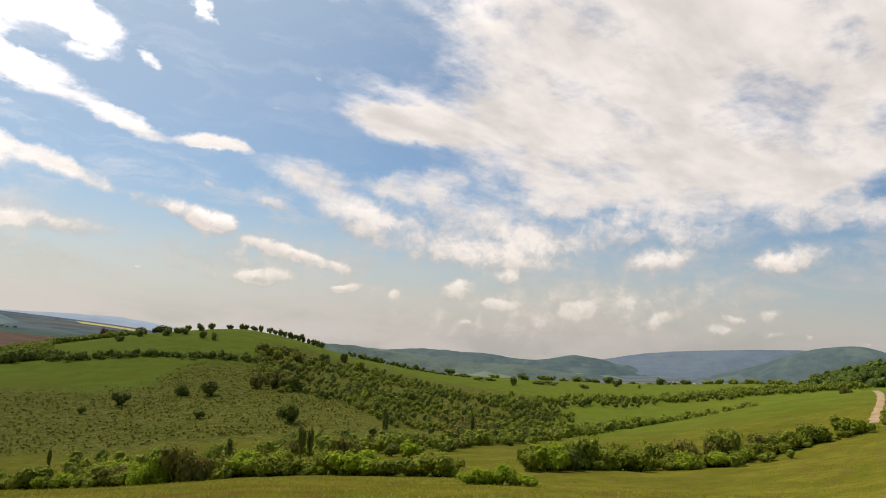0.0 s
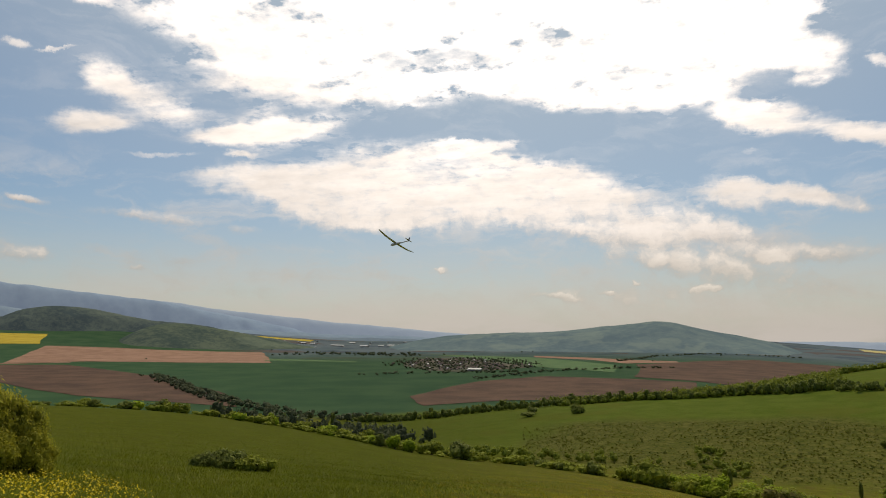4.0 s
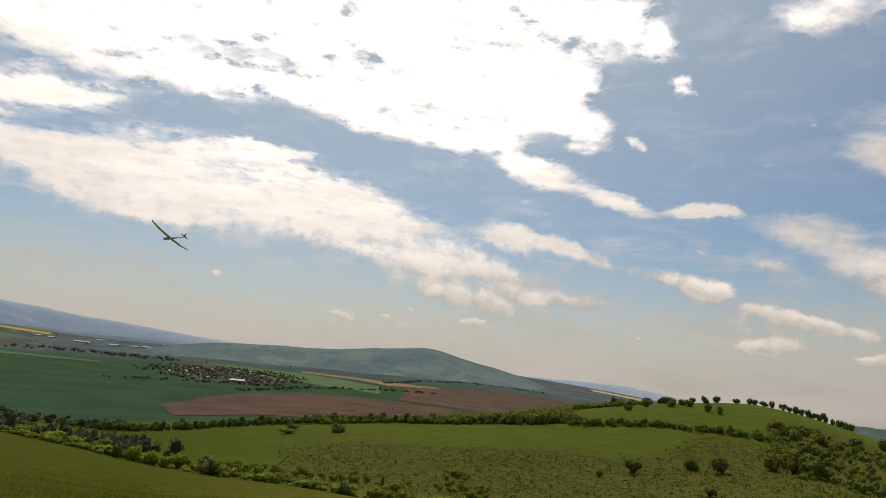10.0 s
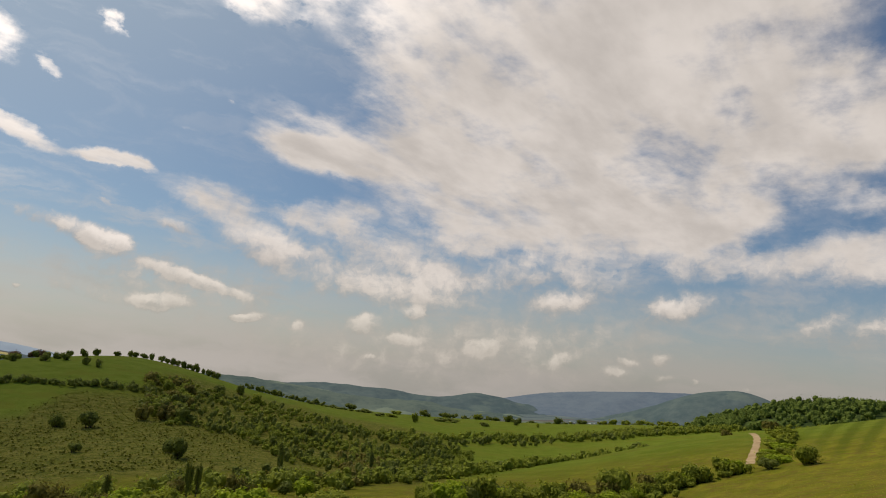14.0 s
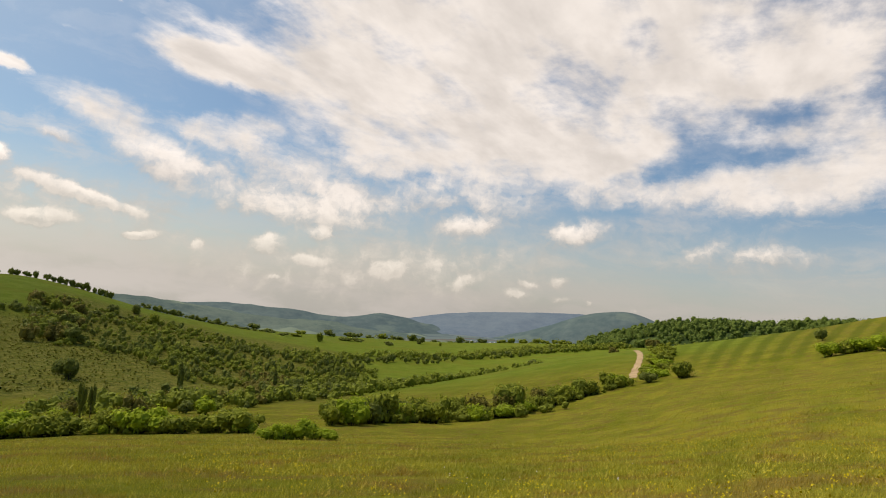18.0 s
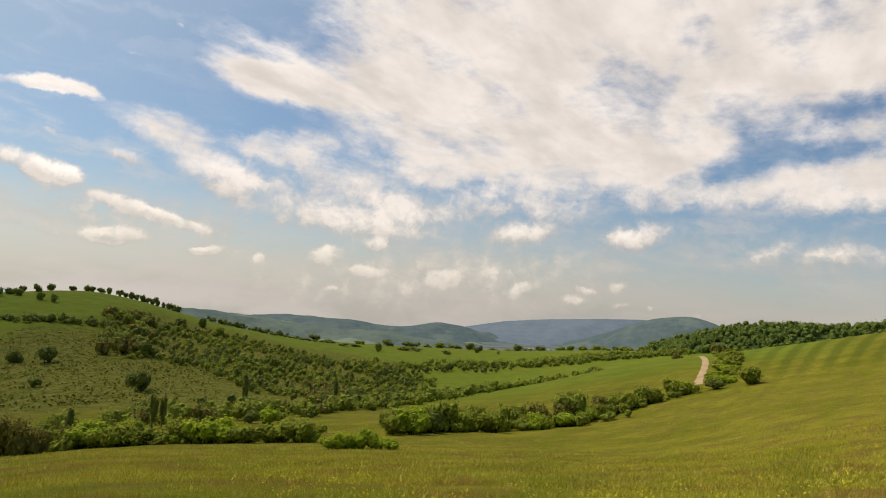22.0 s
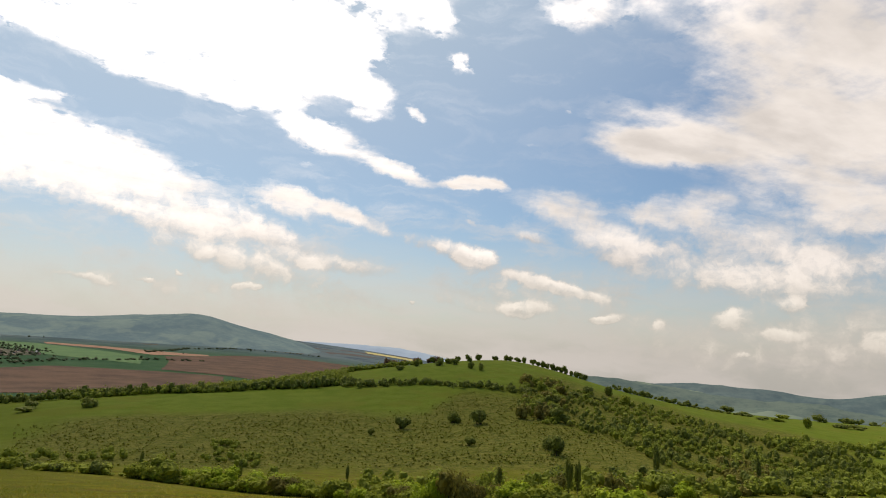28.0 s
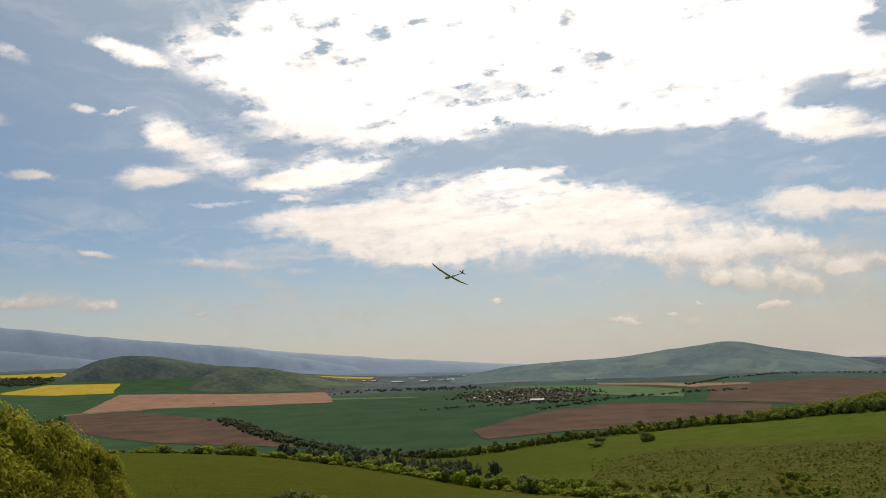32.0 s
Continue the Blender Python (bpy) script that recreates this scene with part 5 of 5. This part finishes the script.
stuff("shrubs", az, r, 5.0 + 5.0 * u, 4.0 + 6.0 * u, 30, 0.25, LEAF_FAR, "dark belt of trees along the valley edge", "shrubs", 26)
mass("shrubs", ((-35.2, 1400), (-33, 1120), (-30.2, 860), (-24, 690), (-17, 600)), 3.5, 9.0, 8.0, 14.0, 4.0, 9.0, LEAF_FAR, "dark trees along the ploughed field", 46, 26, 0.26)
az, r, u = spread(700, -14, 14, 185, 300, 27, lambda a, d, f, q: (f > 0.0) & (d < 240 + 50 * f))
stuff("shrubs", az, r, 2.5 + 3.0 * u, 1.5 + 2.5 * u, 56, 0.16, LEAF_SHRUB, "loose shrubs in the ravine", "shrubs", 27)

az, r, u = spread(300, 49.5, 55.5, 250, 330, 30, lambda a, d, f, q: ((a - 52.4) / 2.6) ** 2 + ((d - 285) / 38) ** 2 + f < 1)
stuff("shrubs", az, r, 3.0 + 3.0 * u, 1.8 + 2.2 * u, 60, 0.16, LEAF_BROWN, "reddish budding shrubs in the thicket", "shrubs", 30)

# the wooded hill to the side, its trees joined
FOREST = ((76, -3.6), (77.5, -2.9), (79, -2.2), (81.3, -1.35), (83.8, -0.55), (86.5, 0.05), (89.5, 0.3), (91.6, 0.3), (94.1, 0.7), (96.7, 1.1), (104, 1.5), (112, 1.2))
ridge("forest_hill", FOREST, 600, 800, 1000, -52, WOOD_NEAR, "hill under dense green forest", 3)
_fa, _fe = np.array(FOREST).T


def forest_floor(x, y):
    az, r = np.degrees(np.arctan2(x, y)), np.hypot(x, y)
    zc = 800 * np.tan(np.radians(np.interp(az, _fa, _fe))) + EYE
    t = np.clip((r - 600) / 200, 0, 1)
    return -52 + (zc + 52) * np.sin(t * np.pi / 2) ** 1.25 - 1.0


az, r, u = spread(1250, 77.5, 107, 640, 812, 28)
stuff("forest", az, r, 9.0 + 6.0 * u, 7.0 + 5.0 * u, 84, 0.115, LEAF_WOOD, "dense green forest covering the hill", "forest", 28, base=forest_floor, cores=3, split=2)

# ---------------------------------------------------------------- track and village
tv = []
for k in range(33):
    f = k / 32
    r = 190 + f * 165
    az = 82.3 + 0.45 * math.sin(min(f * 1.25, 1) * math.pi) ** 1.5 + 0.05 * f
    for side in (-1, -0.35, 0.35, 1):
        x, y = spot(az + (side + 0.2 * math.sin(k * 2.3)) * 0.27 * 230 / r, r)
        tv.append((x, y, float(height(x, y)) + (0.06 if abs(side) == 1 else 0.12)))
road = sheet("road", tv, grid_faces(33, 4), DIRT)
tagged(road, "pale dry dirt track climbing the slope", "dirt track", kind="structure")


def plain_material(name, col, var=0.15, rough=0.8):
    m, n = material(name)
    f = n.noise(place(n), 0.8, 4.0).outputs["Fac"]
    per = n.add("ShaderNodeObjectInfo").outputs["Random"]
    a = tuple(c * (1 - var) for c in col) + (1,)
    b = tuple(min(1, c * (1 + var)) for c in col) + (1,)
    return finish(m, n, n.mix(n.math("ADD", n.math("MULTIPLY", f, 0.5), n.math("MULTIPLY", per, 0.5)), a, b), rough)


WALL = plain_material("pale plaster", (0.25, 0.235, 0.21), 0.4)
TILE = plain_material("red brown roof tiles", (0.105, 0.072, 0.060), 0.4)
SHED_ROOF = plain_material("pale metal roof", (0.50, 0.50, 0.48), 0.12, 0.5)
GLASSY = plain_material("dark window panes", (0.03, 0.035, 0.04), 0.2, 0.15)


def box_bm(x0, y0, z0, x1, y1, z1):
    bm = bmesh.new()
    bmesh.ops.create_cube(bm, size=1)
    for v in bm.verts:
        v.co = Vector(((x0 + x1) / 2 + v.co.x * (x1 - x0), (y0 + y1) / 2 + v.co.y * (y1 - y0), (z0 + z1) / 2 + v.co.z * (z1 - z0)))
    return bm


def bm_part(name, bm, mat, parent, label=""):
    me = bpy.data.meshes.new(name)
    bm.to_mesh(me)
    bm.free()
    me.materials.append(mat)
    return part(name, me, parent, label)


def gable_bm(w, d, z, rise, over):
    """A pitched roof with thickness over a box w by d."""
    bm = bmesh.new()
    hw, hd = w / 2 + over, d / 2 + over
    prof = ((-hw, z - 0.25), (0, z + rise), (hw, z - 0.25), (hw, z - 0.6), (0, z + rise - 0.45), (-hw, z - 0.6))
    a = [bm.verts.new((x, -hd, zz)) for x, zz in prof]
    b = [bm.verts.new((x, hd, zz)) for x, zz in prof]
    n = len(prof)
    for k in range(n):
        bm.faces.new((a[k], a[(k + 1) % n], b[(k + 1) % n], b[k]))
    for ring in (a, b):
        bm.faces.new((ring[0], ring[1], ring[4], ring[5]))
        bm.faces.new((ring[1], ring[2], ring[3], ring[4]))
    bmesh.ops.recalc_face_normals(bm, faces=bm.faces[:])
    return bm


def wall_bm(w, d, z, rise):
    bm = bmesh.new()
    prof = ((-w / 2, -2.5), (w / 2, -2.5), (w / 2, z), (0, z + rise - 0.5), (-w / 2, z))
    a = [bm.verts.new((x, -d / 2, zz)) for x, zz in prof]
    b = [bm.verts.new((x, d / 2, zz)) for x, zz in prof]
    for k in range(5):
        bm.faces.new((a[k], a[(k + 1) % 5], b[(k + 1) % 5], b[k]))
    bm.faces.new(a[::-1])
    bm.faces.new(b)
    bmesh.ops.recalc_face_normals(bm, faces=bm.faces[:])
    return bm


def house(name, w, d, z, rise, roof_mat, label, category):
    root = new(name)
    bm_part("wall", wall_bm(w, d, z, rise), WALL, root)
    bm_part("roof", gable_bm(w, d, z, rise, 0.5), roof_mat, root)
    for sx in (-0.25, 0.25):
        bm_part("window", box_bm(sx * w - 0.6, -d / 2 - 0.05, z * 0.35, sx * w + 0.6, -d / 2 + 0.1, z * 0.35 + 1.4), GLASSY, root)
        bm_part("window", box_bm(-w / 2 - 0.05, sx * d - 0.6, z * 0.35, -w / 2 + 0.1, sx * d + 0.6, z * 0.35 + 1.4), GLASSY, root)
    bm_part("door", box_bm(-0.55, -d / 2 - 0.06, -0.2, 0.55, -d / 2 + 0.1, 2.0), GLASSY, root, "dark wooden door")
    bm_part("chimney", box_bm(w * 0.12, d * 0.1, z, w * 0.12 + 0.7, d * 0.1 + 0.7, z + rise + 0.9), TILE, root)
    return tagged(root, label, category)


def stand(ob, az, r, yaw, s=1.0):
    x, y = spot(az, r)
    m = Matrix.Translation((x, y, float(height(x, y)) + 0.2)) @ Matrix.Rotation(radians(yaw), 4, "Z") @ Matrix.Scale(s, 4)
    return m


g3 = np.random.default_rng(41)
kinds = [house("house", 9, 11, 3.6, 3.6, TILE, "small plastered village house with a red tiled roof", "house"),
         house("house", 8, 14, 3.4, 3.2, TILE, "long plastered village house with a red tiled roof", "house"),
         house("house", 11, 12, 5.6, 3.2, SHED_ROOF, "pale plastered house with a light roof", "house")]
used = [False, False, False]
for k in range(140):
    az = np.clip(g3.normal(-10.2, 2.7), -16.0, -4.2)
    ends = [np.interp(az, [e[0] for e in edge], [e[1] for e in edge]) for edge in (VILLAGE_NEAR, VILLAGE_FAR)]
    r = ends[0] + (ends[1] - ends[0]) * g3.uniform(0.0, 1.0)
    pick = int(g3.choice(3, p=(0.5, 0.35, 0.15)))
    m = stand(None, az, r, g3.uniform(0, 180), g3.uniform(0.6, 0.85))
    if not used[pick]:
        kinds[pick].matrix_basis = m
        used[pick] = True
        tagged(kinds[pick], group="houses of the village")
    else:
        tagged(copy_thing(kinds[pick], m), group="houses of the village")
barn = house("barn", 11, 30, 4, 2.4, SHED_ROOF, "long pale farm barn in the valley", "barn")
tagged(barn, group="barns in the valley")
barn.matrix_basis = stand(None, -9.0, 1440, 80, 1.0)
for az, r, yaw, s in ((-56.0, 2180, 75, 2.4), (-51.3, 2120, 62, 2.2), (-49.6, 2060, 78, 1.7), (-54.6, 2420, 68, 2.3), (-50.6, 2290, 70, 1.5), (-53.2, 2230, 70, 1.9), (-18.5, 3300, 75, 1.5), (-20.6, 3350, 85, 1.3), (-16.2, 3400, 70, 1.4), (-22.8, 3500, 70, 1.2), (-14.2, 3150, 70, 1.1)) + tuple((-25.5 + k * 0.52 + 0.3 * math.sin(k * 4.1), 3420 + 330 * math.sin(k * 2.3) + 14 * k, 55 + 40 * math.sin(k * 1.7), 0.75 + 0.45 * math.sin(k * 3.3)) for k in range(26)):
    copy_thing(barn, stand(None, az, r, yaw, s))
for az, r, yaw in ((67.4, 2560, 10), (68.6, 2600, 50), (68.9, 2540, 80), (69.3, 2590, 20), (69.8, 2620, 60), (70.2, 2550, 35), (70.6, 2600, 75), (71.1, 2570, 15), (71.9, 2610, 40), (73.0, 2580, 65)):
    tagged(copy_thing(kinds[2], stand(None, az, r, yaw, 1.0)), "pale house of a far village below the hills", group="houses of the far village")
az, r, u = spread(1300, -17, -3, 1370, 2200, 31, lambda a, d, f, q: ((a + 10.0) / 6.2) ** 2 + ((d - 1740 + (a + 10) * 8) / 390) ** 2 + 0.9 * f + 0.3 * q < 1)
stuff("village_trees", az, r, 6 + 5 * u, 3 + 3 * u, 20, 0.3, LEAF_FAR, "garden trees among the village houses", "trees", 31, cores=2, split=2)
az, r, u = spread(500, -48, 16, 1300, 3000, 32, lambda a, d, f, q: f > 0.52)
stuff("field_trees", az, r, 7 + 7 * u, 4 + 5 * u, 20, 0.3, LEAF_FAR, "scattered trees and hedgerows in the valley", "trees", 32, cores=2, split=2)

mass("field_trees", ((-9, 1190), (-3, 1440), (3.2, 1590), (7.6, 1640)), 8.0, 7.0, 7.0, 15.0, 3.5, 6.5, LEAF_FAR, "dark bushes along the edge of the ploughed field", 77, 26, 0.26)
mass("field_trees", ((3.0, 1960), (6.0, 2350), (10, 2640), (17, 2620)), 13.0, 9.0, 8.0, 18.0, 3.5, 7.0, LEAF_FAR, "dark bushes at the foot of the wooded hill", 78, 26, 0.26)
mass("field_trees", ((-19, 1330), (-12, 1370), (-5, 1420)), 8.0, 12.0, 7.0, 14.0, 3.0, 7.0, LEAF_FAR, "dark bushes in front of the village", 79, 26, 0.26)
def grove(n, a0, a1, r0, r1, w0, w1, h0, h1, label, seed):
    az, r, u = spread(n, a0, a1, r0, r1, seed, lambda a, d, f, q: ((a - (a0 + a1) / 2) / (a1 - a0) * 2) ** 2 + ((d - (r0 + r1) / 2) / (r1 - r0) * 2) ** 2 + f * 0.7 < 1)
    stuff("field_trees", az, r, w0 + (w1 - w0) * u, h0 + (h1 - h0) * u, 26, 0.26, LEAF_FAR, label, "trees", seed, cores=2, split=2)


mass("field_trees", ((-25, 2560), (-19, 2480), (-13.5, 2330)), 7.0, 55.0, 13.0, 26.0, 6.0, 12.0, LEAF_FAR, "dark woods between the hill and the village", 81, 26, 0.26)
grove(300, -55.6, -50.4, 3060, 3540, 16, 30, 8, 13, "dark clumps of trees between the yellow fields", 75)
grove(240, -50.6, -47.0, 3460, 3800, 16, 28, 8, 13, "dark trees between the yellow fields", 76)
grove(60, -47.8, -45.9, 1500, 1880, 9, 16, 6, 11, "dark grove at the corner of the ploughed field", 80)

# ---------------------------------------------------------------- the model glider over the valley
SKIN = plain_material("white glider skin", (0.40, 0.40, 0.42), 0.05, 0.35)
DARK = plain_material("dark canopy", (0.03, 0.03, 0.04), 0.1, 0.2)
_h = radians(-15.8)
RGT, FWD, UPW = Vector((math.cos(_h), -math.sin(_h), 0)), Vector((math.sin(_h), math.cos(_h), 0)), Vector((0, 0, 1))
nose = (-0.68 * RGT - 0.07 * UPW + 0.73 * FWD).normalized()
span = (-0.72 * RGT + 0.38 * UPW - 0.60 * FWD)
span = (span - nose * span.dot(nose)).normalized()
lift = span.cross(nose)
if lift.z < 0:
    lift = -lift
glider = new("model_glider")
tagged(glider, "white model glider banking in the air above the valley", "model glider")
mid = Vector((0, 0, EYE)) + (FWD * math.cos(radians(7.6)) + UPW * math.sin(radians(7.6))) * 45
glider.matrix_basis = Matrix(((*[nose[0], span[0], lift[0]], mid.x), (*[nose[1], span[1], lift[1]], mid.y), (*[nose[2], span[2], lift[2]], mid.z), (0, 0, 0, 1)))
fus = bmesh.new()
rings = []
for x, rad in ((0.62, 0.008), (0.58, 0.04), (0.45, 0.075), (0.2, 0.085), (-0.1, 0.06), (-0.6, 0.03), (-1.2, 0.022), (-1.25, 0.01)):
    rings.append([fus.verts.new((x, math.cos(a) * rad, math.sin(a) * rad * 1.25)) for a in [k * math.pi / 5 for k in range(10)]])
for p, q in zip(rings, rings[1:]):
    for k in range(10):
        fus.faces.new((p[k], p[(k + 1) % 10], q[(k + 1) % 10], q[k]))
fus.faces.new(rings[0])
fus.faces.new(rings[-1][::-1])
bmesh.ops.recalc_face_normals(fus, faces=fus.faces[:])
fuselage = bm_part("fuselage", fus, SKIN, glider)


def foil_bm(stations):
    """A thin wing through stations: (middle, chord, thickness) with the chord along x."""
    bm = bmesh.new()
    prev = None
    for (cx, cy, cz), chord, thick, upright in stations:
        pts = ((0.5, 0), (0.25, 0.5), (-0.1, 0.45), (-0.5, 0.03), (-0.5, -0.03), (0.1, -0.3))
        ring = [bm.verts.new((cx + px * chord, cy + (pz * thick if upright else 0), cz + (0 if upright else pz * thick))) for px, pz in pts]
        if prev:
            for k in range(6):
                bm.faces.new((prev[k], prev[(k + 1) % 6], ring[(k + 1) % 6], ring[k]))
        else:
            bm.faces.new(ring)
        prev = ring
    bm.faces.new(prev[::-1])
    bmesh.ops.recalc_face_normals(bm, faces=bm.faces[:])
    return bm


for s in (1, -1):
    bm_part("wing", foil_bm((((0.12, 0.03 * s, 0.07), 0.24, 0.03, False), ((0.11, 1.0 * s, 0.10), 0.21, 0.026, False), ((0.08, 1.6 * s, 0.18), 0.13, 0.016, False), ((0.07, 1.72 * s, 0.21), 0.06, 0.01, False))), SKIN, glider)
    bm_part("tailplane", foil_bm((((-1.13, 0.0, 0.06), 0.14, 0.014, False), ((-1.15, 0.3 * s, 0.06), 0.10, 0.01, False))), SKIN, glider)
bm_part("fin", foil_bm((((-1.13, 0, -0.02), 0.2, 0.016, True), ((-1.18, 0, 0.26), 0.11, 0.01, True))), DARK, glider, "dark tail fin")
can = bmesh.new()
bmesh.ops.create_uvsphere(can, u_segments=10, v_segments=6, radius=1)
for v in can.verts:
    v.co = Vector((0.4 + v.co.x * 0.15, v.co.y * 0.05, 0.06 + v.co.z * 0.06))
bm_part("canopy", can, DARK, fuselage, "dark canopy")

# ---------------------------------------------------------------- grass and flowers of the near meadow
def grass_material(name, dark, light, amount=0.2, brown=0.85):
    m, n = material(name)
    isl = n.add("ShaderNodeNewGeometry").outputs["Random Per Island"]
    p = place(n)
    patch = n.noise(p, 0.22, 4.0, 0.6).outputs["Fac"]
    f = n.math("ADD", n.math("MULTIPLY", isl, 0.5), n.math("MULTIPLY", patch, 0.7))
    col = n.mix(n.ramp(f, 0.2, 0.95, smooth=False), (*dark, 1), (*light, 1))
    # dry brownish stands and darker bands left by the mower
    dry = n.noise(p, 0.33, 4.0, 0.65).outputs["Fac"]
    col = n.mix(n.ramp(dry, 0.47, 0.64, 0.0, brown), col, (light[0] * 0.62, light[1] * 0.46, light[2] * 0.7, 1))
    band = n.add("ShaderNodeMapping", {0: p, 2: (0, 0, radians(52)), 3: (0.12, 1.0, 1.0)}).outputs[0]
    col = n.mix(n.ramp(n.noise(band, 0.30, 4.0, 0.6).outputs["Fac"], 0.48, 0.64, 0.0, 0.45), col, (dark[0] * 0.75, dark[1] * 0.85, dark[2], 1))
    return finish(m, n, col, 0.6, through_light=amount, spec=0.2)


GRASS = grass_material("grass blades", (0.205, 0.215, 0.011), (0.610, 0.520, 0.066))
PETAL = plain_material("yellow petals", (0.54, 0.42, 0.006), 0.3)
WHITE_PETAL = plain_material("white petals", (0.75, 0.74, 0.68), 0.1)


def blades(n, a0, a1, r0, r1, tall, wide, seed, power=1.0):
    g = np.random.default_rng(seed)
    az = g.uniform(a0, a1, n)
    r = r0 * (r1 / r0) ** (g.uniform(0, 1, n) ** power)
    x, y = spot(az, r)
    z = height(x, y)
    clump = fbm(x, y, 2.2, 3, seed)
    h = tall * g.uniform(0.5, 1.3, n) * (1 + 0.9 * clump)
    w = wide * g.uniform(0.7, 1.4, n) * (1 + r * 0.018)
    yaw = g.uniform(0, 6.28, n)
    dx, dy = np.cos(yaw) * w, np.sin(yaw) * w
    lx, ly = g.normal(size=n) * h * 0.6, g.normal(size=n) * h * 0.6
    zero = z - 0.03
    return np.stack([np.stack([x - dx, y - dy, zero], -1), np.stack([x + dx, y + dy, zero], -1), np.stack([x + lx, y + ly, z + h], -1)], 1)


# darker copy of the grass: backlit shade painted into the blades
GRASS_BACKLIT = grass_material("grass blades painted dark as if backlit", (0.098, 0.122, 0.006), (0.262, 0.280, 0.024), 0.2, 0.25)
bl = np.concatenate([blades(250000, -64, 106, 6, 60, 0.12, 0.006, 51), blades(130000, -64, 106, 22, 170, 0.13, 0.013, 52), blades(40000, -180, 180, 0.8, 9, 0.11, 0.004, 53), blades(14000, 106, 296, 8, 40, 0.12, 0.009, 54)])
foot_az = np.degrees(np.arctan2(bl[:, 0, 0], bl[:, 0, 1]))
in_deep = np.random.default_rng(55).uniform(0, 1, len(bl)) < np.clip((2 - foot_az) / 18, 0, 1) * np.clip((foot_az + 90) / 20, 0, 1)
for pick, mat, label in ((in_deep, GRASS_BACKLIT, "meadow grass painted darker towards the sun"), (~in_deep, GRASS, "sunlit yellow-green meadow grass of the hillside")):
    some = bl[pick]
    tagged(sheet("meadow_grass", some.reshape(-1, 3), np.arange(len(some) * 3).reshape(-1, 3), mat, False), label, "grass", kind="stuff")


def flowers(name, az, r, mat, label, size, seed, clump=9, tall=0.3):
    g = np.random.default_rng(seed)
    x, y = spot(np.repeat(az, clump), np.repeat(r, clump))
    x, y = x + g.normal(size=len(x)) * 0.16, y + g.normal(size=len(x)) * 0.16
    z = height(x, y) + g.uniform(0.6, 1.2, len(x)) * tall
    n = len(x)
    a = g.uniform(0, 6.28, n)
    s = size * g.uniform(0.6, 1.4, n)
    t = np.stack([np.cos(a) * s, np.sin(a) * s, g.normal(size=n) * s * 0.5], -1)
    b = np.stack([-np.sin(a) * s, np.cos(a) * s, g.normal(size=n) * s * 0.5 + s * 0.4], -1)
    p = np.stack([x, y, z], -1)
    q = np.stack([p - t, p - b, p + t, p + b], 1)
    return tagged(sprays(name, q, mat), label, "flowers", kind="stuff")


az, r, u = spread(1500, -50, -35.5, 13, 27, 61, lambda a, d, f, q: (q < 0.62 + 1.5 * f - np.clip(-44 - a, 0, 8) * 0.12) & (d < np.interp(a, [-50, -43, -39, -35], [18.5, 20.5, 21.5, 19.0])) & (d > np.interp(a, [-50, -43, -35], [12, 13, 16])))
flowers("yellow_flowers", az, r, PETAL, "dense clump of small yellow meadow flowers", 0.020, 61, 16, 0.30)
az, r, u = spread(2600, 46, 103, 11, 60, 62, lambda a, d, f, q: f + 0.25 * q > 0.20)
flowers("yellow_flowers", az, r, PETAL, "scattered small yellow meadow flowers", 0.020, 62, 6, 0.28)
az, r, u = spread(16, 60, 105, 11, 24, 63)
flowers("white_flowers", az, r, WHITE_PETAL, "a few small white meadow flowers", 0.018, 63, 2, 0.34)
